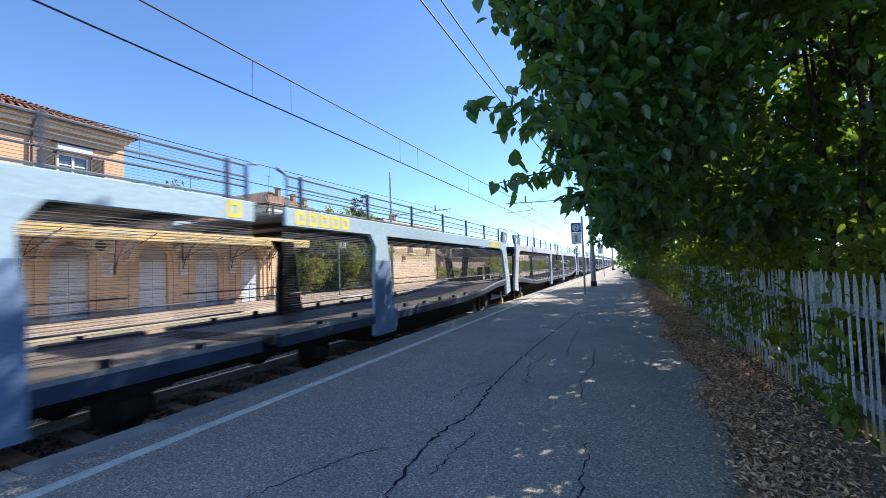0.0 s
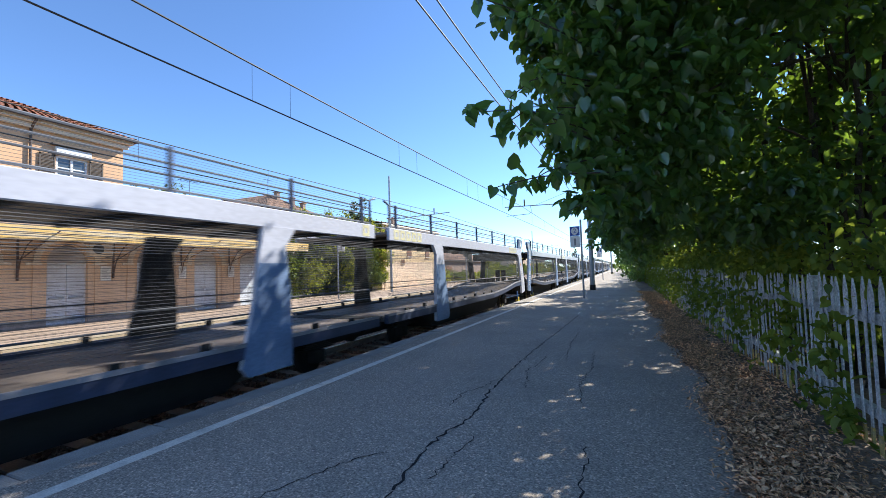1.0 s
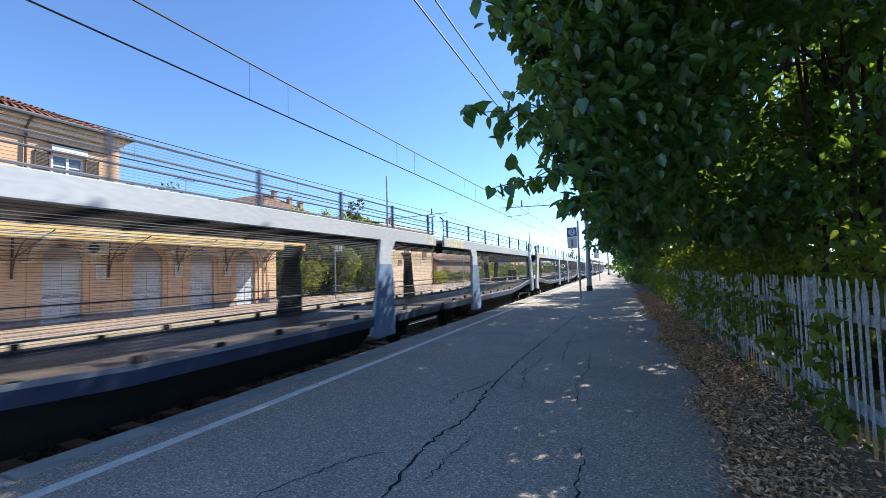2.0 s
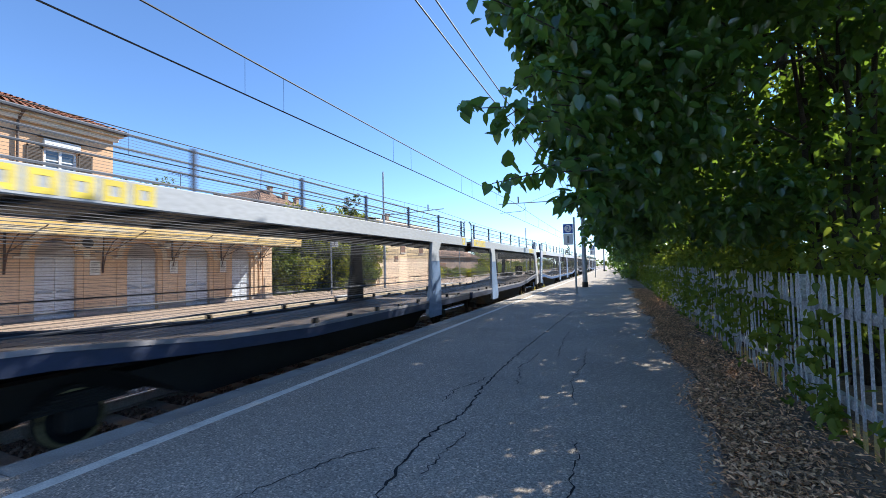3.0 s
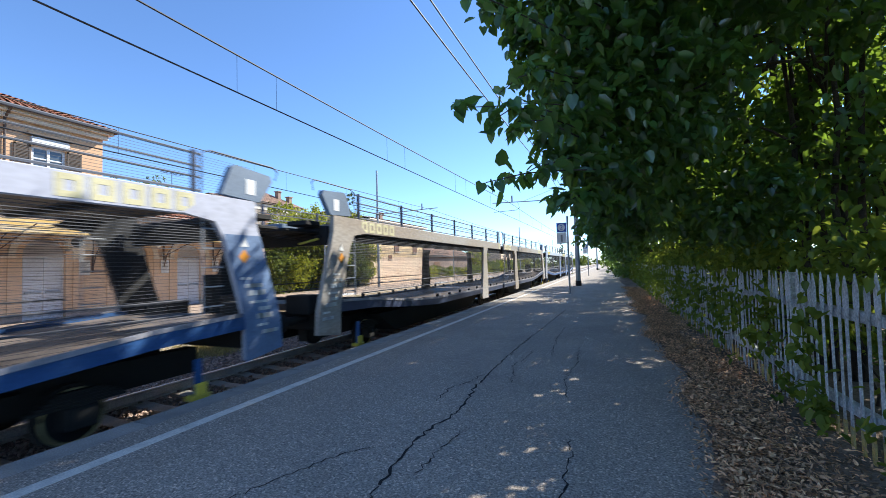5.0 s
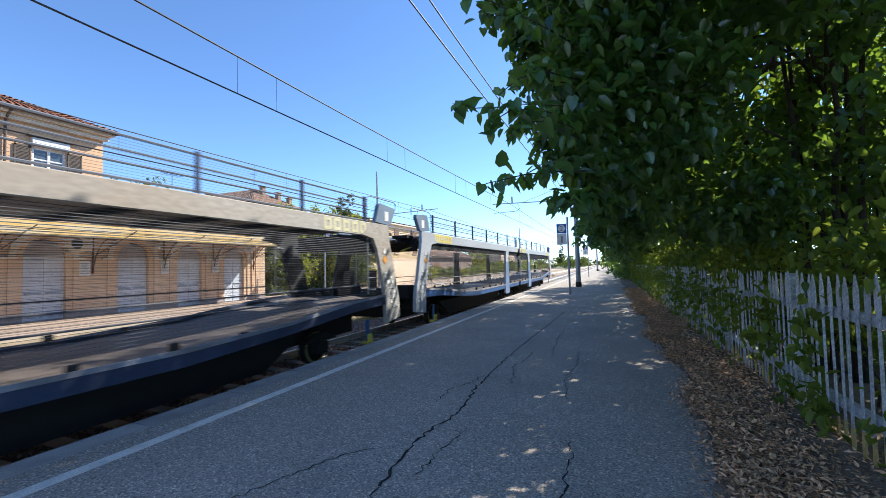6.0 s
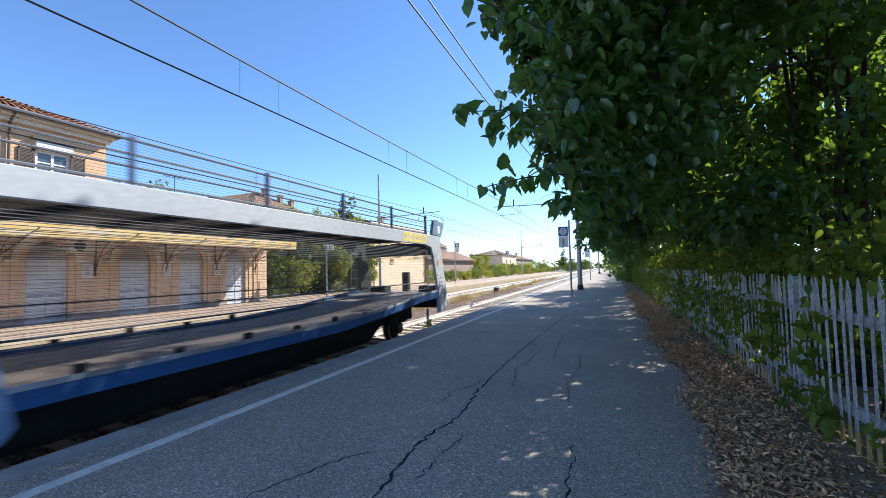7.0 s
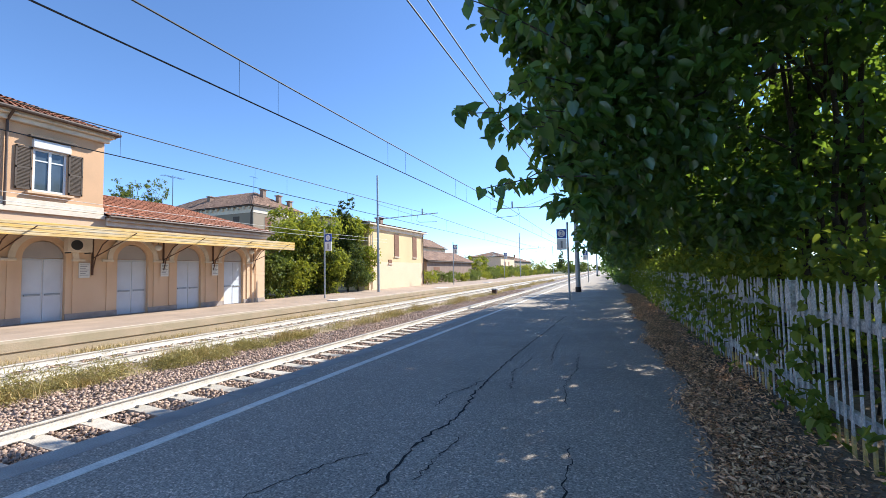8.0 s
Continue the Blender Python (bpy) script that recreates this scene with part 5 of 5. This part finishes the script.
def wagon(paint, sill_paint, text, label, blue_ends=False):
    """Two-unit car transporter: local y along the track from its middle joint, x from the track's centre, z above the rails."""
    w = thing("car_transporter_wagon", label, "freight wagon", group="car transporter train")
    P = M[paint]
    X = 1.50
    for s in (-1, 1):
        def yy(a, b):
            return tuple(sorted((s * a, s * b)))
        for side in (-1, 1):
            x0, x1 = sorted((side * X, side * (X - 0.07)))
            lo, hi = yy(0.32, 14.45)
            g = part("top_girder", boxes(((x0, lo, 2.78 if side > 0 else 2.90), (x1, hi, 3.10)), bevel=0.012), P, w)
            # lettering as plain yellow blocks
            if side == 1 and text:
                for u0 in ((0.55, 11.9) if text > 1 else (0.55,)):
                    for k in range(1 if s < 0 and u0 < 1 else 5):
                        a, b = yy(u0 + 0.32 * k, u0 + 0.32 * k + 0.25)
                        c = (a + b) / 2
                        bars = [((x1, a, 2.82), (x1 + 0.004, a + 0.075, 3.07)), ((x1, b - 0.075, 2.82), (x1 + 0.004, b, 3.07)), ((x1, a + 0.075, 2.82), (x1 + 0.004, b - 0.075, 2.885)), ((x1, a + 0.075, 3.005), (x1 + 0.004, b - 0.075, 3.07))]
                        part("yellow_mark", boxes(*bars), M["letter" if text == 2 else "letter_pale"], g)
            for z, r in ((3.14, 0.018), (3.33, 0.013), (3.48, 0.013), (3.66, 0.016)):
                part("guard_rail", rods(((side * 1.44, s * 0.4, z), (side * 1.44, s * 13.6, z), r), n=5), M["w_rail"], w)
            part("guard_wire", boxes(*[((side * 1.44 - 0.002, lo, 3.17 + 0.036 * k), (side * 1.44 + 0.002, hi, 3.1732 + 0.036 * k)) for k in range(14)]), M["mesh"], w)["kind"] = "stuff"
            for k in range(7):
                y = s * (0.75 + 2.12 * k)
                part("guard_post", boxes(((side * 1.44 - 0.03, y - 0.022, 3.08), (side * 1.44 + 0.03, y + 0.022, 3.70))), M["w_navy"], w)
            part("wire_screen", boxes(*[((side * 1.43 - 0.003, lo, z), (side * 1.43 + 0.003, hi, z + t)) for z, t in [(1.16 + 0.044 * k, 0.0042) for k in range(26)] + [(2.31 + 0.036 * k, 0.009) for k in range(13)]],
                                               *[((side * 1.424 - 0.002, lo + 0.03 + 0.085 * k, 1.1), (side * 1.424 + 0.002, lo + 0.0345 + 0.085 * k, 2.8)) for k in range(165)]), M["mesh"], w)["kind"] = "stuff"
            for z in (1.42, 1.62):
                part("side_rail", rods(((side * 1.43, s * 0.5, z), (side * 1.43, s * 13.4, z), 0.014), n=5), M["mesh"], w)
            # slanted posts; the far side's are black, shade of their inner faces put into colour
            o = [(2.85, 2.80), (3.55, 2.80), (3.62, 2.4), (3.72, 1.6), (3.95, 0.62), (3.85, 0.5), (2.98, 0.5), (3.0, 1.7), (3.08, 2.5)]
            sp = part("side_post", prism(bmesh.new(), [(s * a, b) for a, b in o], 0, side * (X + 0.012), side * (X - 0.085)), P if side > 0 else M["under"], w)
            if side > 0 and paint != "w_beige":
                o = [(3.055, 2.2), (3.645, 2.2), (3.74, 1.6), (3.97, 0.62), (3.86, 0.48), (2.96, 0.48), (2.98, 1.7)]
                part("post_foot", prism(bmesh.new(), [(s * a, b) for a, b in o], 0, X + 0.013, X + 0.017), M["w_foot"], sp, "blue painted foot")
            o = [(13.25, 2.80), (13.7, 3.10), (14.48, 3.10), (14.5, 2.75), (14.98, 1.2), (15.02, 0.72), (14.3, 0.62), (14.28, 1.25), (13.92, 2.45), (13.75, 2.72)]
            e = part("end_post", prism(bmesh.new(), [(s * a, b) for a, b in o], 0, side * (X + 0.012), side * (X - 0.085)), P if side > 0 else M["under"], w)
            if side > 0 and blue_ends:
                o = [(13.9, 2.55), (14.57, 2.55), (15.0, 1.2), (15.04, 0.7), (14.28, 0.6), (14.26, 1.25)]
                part("post_foot", prism(bmesh.new(), [(s * a, b) for a, b in o], 0, X + 0.013, X + 0.0165), M["w_foot"], e, "blue painted foot")
            # tilted flap plate: its shade is put into a darker grey-blue
            o = [(13.86, 3.14), (14.04, 3.58), (14.1, 3.62), (14.8, 3.57), (14.84, 3.48), (14.58, 3.10)]
            part("ear_plate", prism(bmesh.new(), [(s * a, b) for a, b in o], 0, side * (X + 0.01), side * (X - 0.10)), M["w_ear"], e, "flap plate, shade in its grey-blue colour")
            q = sorted((side * (X + 0.01), side * (X + 0.015)))
            a, b = yy(14.3, 14.48)
            part("white_plate", boxes(((q[0], a, 3.2), (q[1], b, 3.44))), M["white"], e)
            q = sorted((side * (X + 0.012), side * (X + 0.017)))
            c = s * 14.25
            part("warning_plate", prism(bmesh.new(), [(c - 0.1, 2.22), (c, 2.11), (c + 0.1, 2.22), (c, 2.33)], 0, q[0] + side * 0.006, q[1] + side * 0.006), M["orange"], e, "orange warning diamond")
            part("warning_plate", prism(bmesh.new(), [(c - 0.08, 2.37), (c + 0.08, 2.37), (c, 2.52)], 0, q[0] + side * 0.006, q[1] + side * 0.006), M["paper"], e, "white warning triangle")
            for k in range(8):
                c = s * (14.36 + 0.055 * k) - 0.2
                for a, b in ((0.02, 0.13), (0.16, 0.22), (0.25, 0.38), (0.05, 0.3), (0.1, 0.17))[k % 3:k % 3 + 2 + k % 2]:
                    part("print_bar", boxes(((q[0] + side * 0.006, c + a, 1.86 - 0.125 * k), (q[1] + side * 0.006, c + b, 1.90 + 0.02 * (k % 3) - 0.125 * k))), M["paper"], e)
            part("ladder", rods(*[((side * 1.42, s * 13.62, 1.5 + 0.28 * k), (side * 1.42, s * 13.95, 1.5 + 0.28 * k), 0.012) for k in range(5)], ((side * 1.42, s * 13.62, 1.4), (side * 1.42, s * 13.62, 2.75), 0.014), n=5), M["w_grey"], w)
            # side sill of the lower deck
            sill = [(0.2, 0.98), (9.0, 0.98), (11.0, 1.08), (12.9, 1.27), (14.3, 1.34), (14.3, 1.1), (12.9, 1.05), (11.0, 0.88), (9.0, 0.76), (0.2, 0.76)]
            part("side_sill", prism(bmesh.new(), [(s * a, b) for a, b in sill], 0, side * X, side * (X - 0.12)), M[sill_paint], w)
            edge = [(0.2, 1.0), (9.0, 1.0), (11.0, 1.1), (12.9, 1.29), (14.2, 1.355), (14.2, 1.295), (12.9, 1.235), (11.0, 1.04), (9.0, 0.94), (0.2, 0.94)]
            part("deck_edge", prism(bmesh.new(), [(s * a, b) for a, b in edge], 0, side * (X + 0.012), side * (X - 0.02)), M["w_edge"], w)
            part("lashing_cleat", boxes(*[((side * (X - 0.06) - 0.03, s * (1.2 + 1.1 * k) - 0.06, 0.97), (side * (X - 0.06) + 0.03, s * (1.2 + 1.1 * k) + 0.06, 1.06 + (0.03 if k % 2 else 0.0))) for k in range(9)]), M["under"], w)["kind"] = "stuff"
            for u in (1.75, 12.4):
                wh = part("wheel", rods(((side * 0.70, s * u, 0.36), (side * 0.82, s * u, 0.36), 0.36), ((side * 0.82, s * u, 0.36), (side * 0.86, s * u, 0.36), 0.2), n=24), M["under"], w)
                part("axle_box", boxes(((side * 0.86 if side > 0 else side * 1.08, s * u - 0.16, 0.24), (side * 1.08 if side > 0 else side * 0.86, s * u + 0.16, 0.5)), bevel=0.02), M["under"], wh)
                part("spring", boxes(*[((side * 0.97 - 0.05, s * u - 0.5 + 0.07 * k, 0.5 + 0.035 * k), (side * 0.97 + 0.05, s * u + 0.5 - 0.07 * k, 0.53 + 0.035 * k)) for k in range(5)]), M["under"], wh)
                if u > 5 and side > 0:
                    ring = bmesh.new()
                    tube(ring, [(side * 0.865, s * u + 0.31 * math.cos(q * math.tau / 24), 0.36 + 0.31 * math.sin(q * math.tau / 24)) for q in range(25)], 0.018, 0.018, n=6)
                    part("rim", ring, M["rim"], wh, "pale yellow wheel rim")
            part("buffer", rods(((side * 0.87, s * 14.6, 0.98), (side * 0.87, s * 15.34, 0.98), 0.09), ((side * 0.87, s * 15.34, 0.98), (side * 0.87, s * 15.46, 0.98), 0.2), n=14), M["under"], w)
        deck = [(0.2, 0.92), (9.0, 0.92), (11.0, 1.02), (12.9, 1.21), (14.6, 1.28), (14.6, 1.14), (12.9, 1.08), (11.0, 0.9), (9.0, 0.80), (0.2, 0.80)]
        part("lower_deck", prism(bmesh.new(), [(s * a, b) for a, b in deck], 0, -1.37, 1.37), M["deck"], w)
        lo, hi = yy(0.3, 14.0)
        part("upper_deck", boxes(((-1.42, lo, 2.94), (1.42, hi, 2.99))), M["deck"], w)
        for k in range(10):
            part("cross_beam", boxes(((-1.42, s * (1 + 1.3 * k) - 0.05, 2.86), (1.42, s * (1 + 1.3 * k) + 0.05, 2.938))), M["under"], w)
        lo, hi = yy(0.5, 14.2)
        part("frame_beam", boxes(((-0.55, lo, 0.42), (-0.3, hi, 0.80)), ((0.3, lo, 0.42), (0.55, hi, 0.80))), M["under"], w)
        # low black box added to deepen the shade beneath the unit
        part("low_underframe", prism(bmesh.new(), [(lo + 2.3, 0.76), (lo + 3.3, 0.2), (hi - 3.3, 0.2), (hi - 2.3, 0.76)], 0, -0.95, 0.95), M["under"], w)
        lo, hi = yy(14.2, 15.4)
        for x in (-1.1, 0.35):
            part("bridge_flap", boxes(((x, lo, 2.74), (x + 0.75, hi, 2.80)), bevel=0.012), M["under"], w)
        part("end_beam", boxes(((-1.3, s * 14.4 - 0.06, 2.5), (1.3, s * 14.4 + 0.06, 2.9)), bevel=0.015), M["under"], w)
        # folded ramp plates and stowed bars above the wagon's end
        for k, x in enumerate((-1.05, -0.45, 0.2, 0.8)):
            plate = part("ramp_plate", boxes(((x, s * 14.85 - 0.22, 2.84 + 0.03 * (k % 2)), (x + 0.5, s * 14.85 + 0.2, 2.93 + 0.03 * (k % 2))), bevel=0.01), M[("w_ear", "under")[k % 2]], w)
            part("hinge", rods(((x + 0.05, s * 14.6, 2.86), (x + 0.45, s * 14.6, 2.86), 0.03), n=6), M["under"], plate)
        for x in (-0.95, 0.95):
            part("end_cabinet", boxes(((x - 0.3, s * 14.75 - 0.22, 1.1), (x + 0.3, s * 14.75 + 0.22, 1.48)), bevel=0.02), M["under"], w)
        part("coupling_post", boxes(((-0.12, s * 14.9 - 0.1, 0.9), (0.12, s * 14.9 + 0.1, 1.95)), bevel=0.02), M["under"], w)
        for k in range(5):
            part("ramp_bar", rods(((-1.25 + 0.1 * k, s * 14.2, 2.62 + 0.05 * k), (1.25 - 0.15 * k, s * (14.6 + 0.14 * k), 2.66 + 0.04 * k), 0.03), n=6), M["under"], w)
        part("ramp_lever", rods(((1.2, s * 14.6, 2.62), (1.05, s * 15.0, 2.5), 0.022), n=6), M["letter"], w, "yellow ramp lever")
        part("end_hoop", tube(bmesh.new(), [(1.42, s * 13.6, 3.1), (1.42, s * 13.6, 3.7), (1.42, s * 13.75, 3.76), (1.42, s * 14.95, 3.76), (1.42, s * 15.05, 3.7), (1.42, s * 15.0, 3.55)], 0.013, 0.013, n=6), M["mesh"], w)
        part("joint_hoop", tube(bmesh.new(), [(1.44, s * 0.42, 3.1), (1.44, s * 0.42, 3.66), (1.44, s * 0.3, 3.72), (1.44, s * 0.2, 3.74)], 0.03, 0.03, n=6), M["w_ear"], w)
        step = part("step_iron", boxes(((1.40, s * 13.55 - 0.05, 0.32), (1.44, s * 13.55 + 0.05, 0.80))), M["w_blue"], w, "blue step bracket")
        part("step_tread", boxes(((1.34, s * 13.55 - 0.14, 0.26), (1.50, s * 13.55 + 0.14, 0.32)), ((1.46, s * 13.55 - 0.08, 0.32), (1.50, s * 13.55 + 0.08, 0.48)), bevel=0.006), M["letter"], step, "yellow step tread")
        part("end_sill", boxes(((-1.3, s * 14.55 - 0.08, 0.75), (1.3, s * 14.55 + 0.08, 1.1)), bevel=0.02), M["under"], w)
    part("joint_cover", boxes(((-1.3, -0.3, 0.84), (1.3, 0.3, 0.93)), ((-0.5, -1.4, 0.4), (0.5, 1.4, 0.82))), M["under"], w)
    return w


def train():
    kinds = [("w_grey", "w_navy", 2, "pale blue-grey two-level car transporter wagon, empty"), ("w_lightblue", "w_navy", 2, "pale blue two-level car transporter wagon with yellow lettering, empty"),
             ("w_lavender", "w_navy", 3, "pale violet-grey two-level car transporter wagon, empty"), ("w_grey", "w_navy", 1, "light grey two-level car transporter wagon with blue post feet, empty", True),
             ("w_grey", "w_navy", 2, "light grey two-level car transporter wagon with yellow lettering, empty"), ("w_lavender", "w_blue", 3, "pale violet-grey two-level car transporter wagon with blue sill, empty", True),
             ("w_beige", "w_navy", 3, "dusty beige two-level car transporter wagon, empty"), ("w_grey", "w_blue", 2, "light grey last car transporter wagon with blue sill, empty")]
    for k, kind in enumerate(kinds):
        WAGONS.append((wagon(*kind), k - 7))


def motions():
    """The train runs past at a steady pace towards the viewer's side."""
    drift = ((0.0, -0.32), (1.0, -0.3), (1.5, -0.1), (2.2, -0.15), (3.0, -0.3), (3.5, -0.45), (4.0, -1.05), (4.5, -1.1), (5.0, -0.8), (5.5, -0.25), (6.0, 0.1), (6.5, 0.06), (7.0, 0.05), (8.0, 0.05))
    for w, k in WAGONS:
        walk(w, [(t, pose(TRACK_1, LAST_AT + PITCH * k - SPEED * (t - 6.6) + d, RAIL_1)) for t, d in drift])


SPEED, PITCH, LAST_AT = 27.6, 31.0, 9.15

ground()
ballast_bed(TRACK_1, RAIL_1 - 0.27, "grey ballast bed of the near track")
railway(TRACK_1, RAIL_1, "near railway track on concrete sleepers", 1.24)
railway(TRACK_2, RAIL_2, "far railway track half overgrown with weeds", 0.4)
near_platform()
verge()
far_platform()
stones_and_grass()
fence()
lindens()
ivy()
station()
canopy()
facade_things()
houses()
antenna(-24.5, 17.0, 5.6, 2.2, "thin television antenna on the station roof")
antenna(-48.3, 45.7, 13.6, 2.6, "thin television antenna on the villa roof")
platform_marks()
far_greenery()
overhead()
signs()
train()
motions()
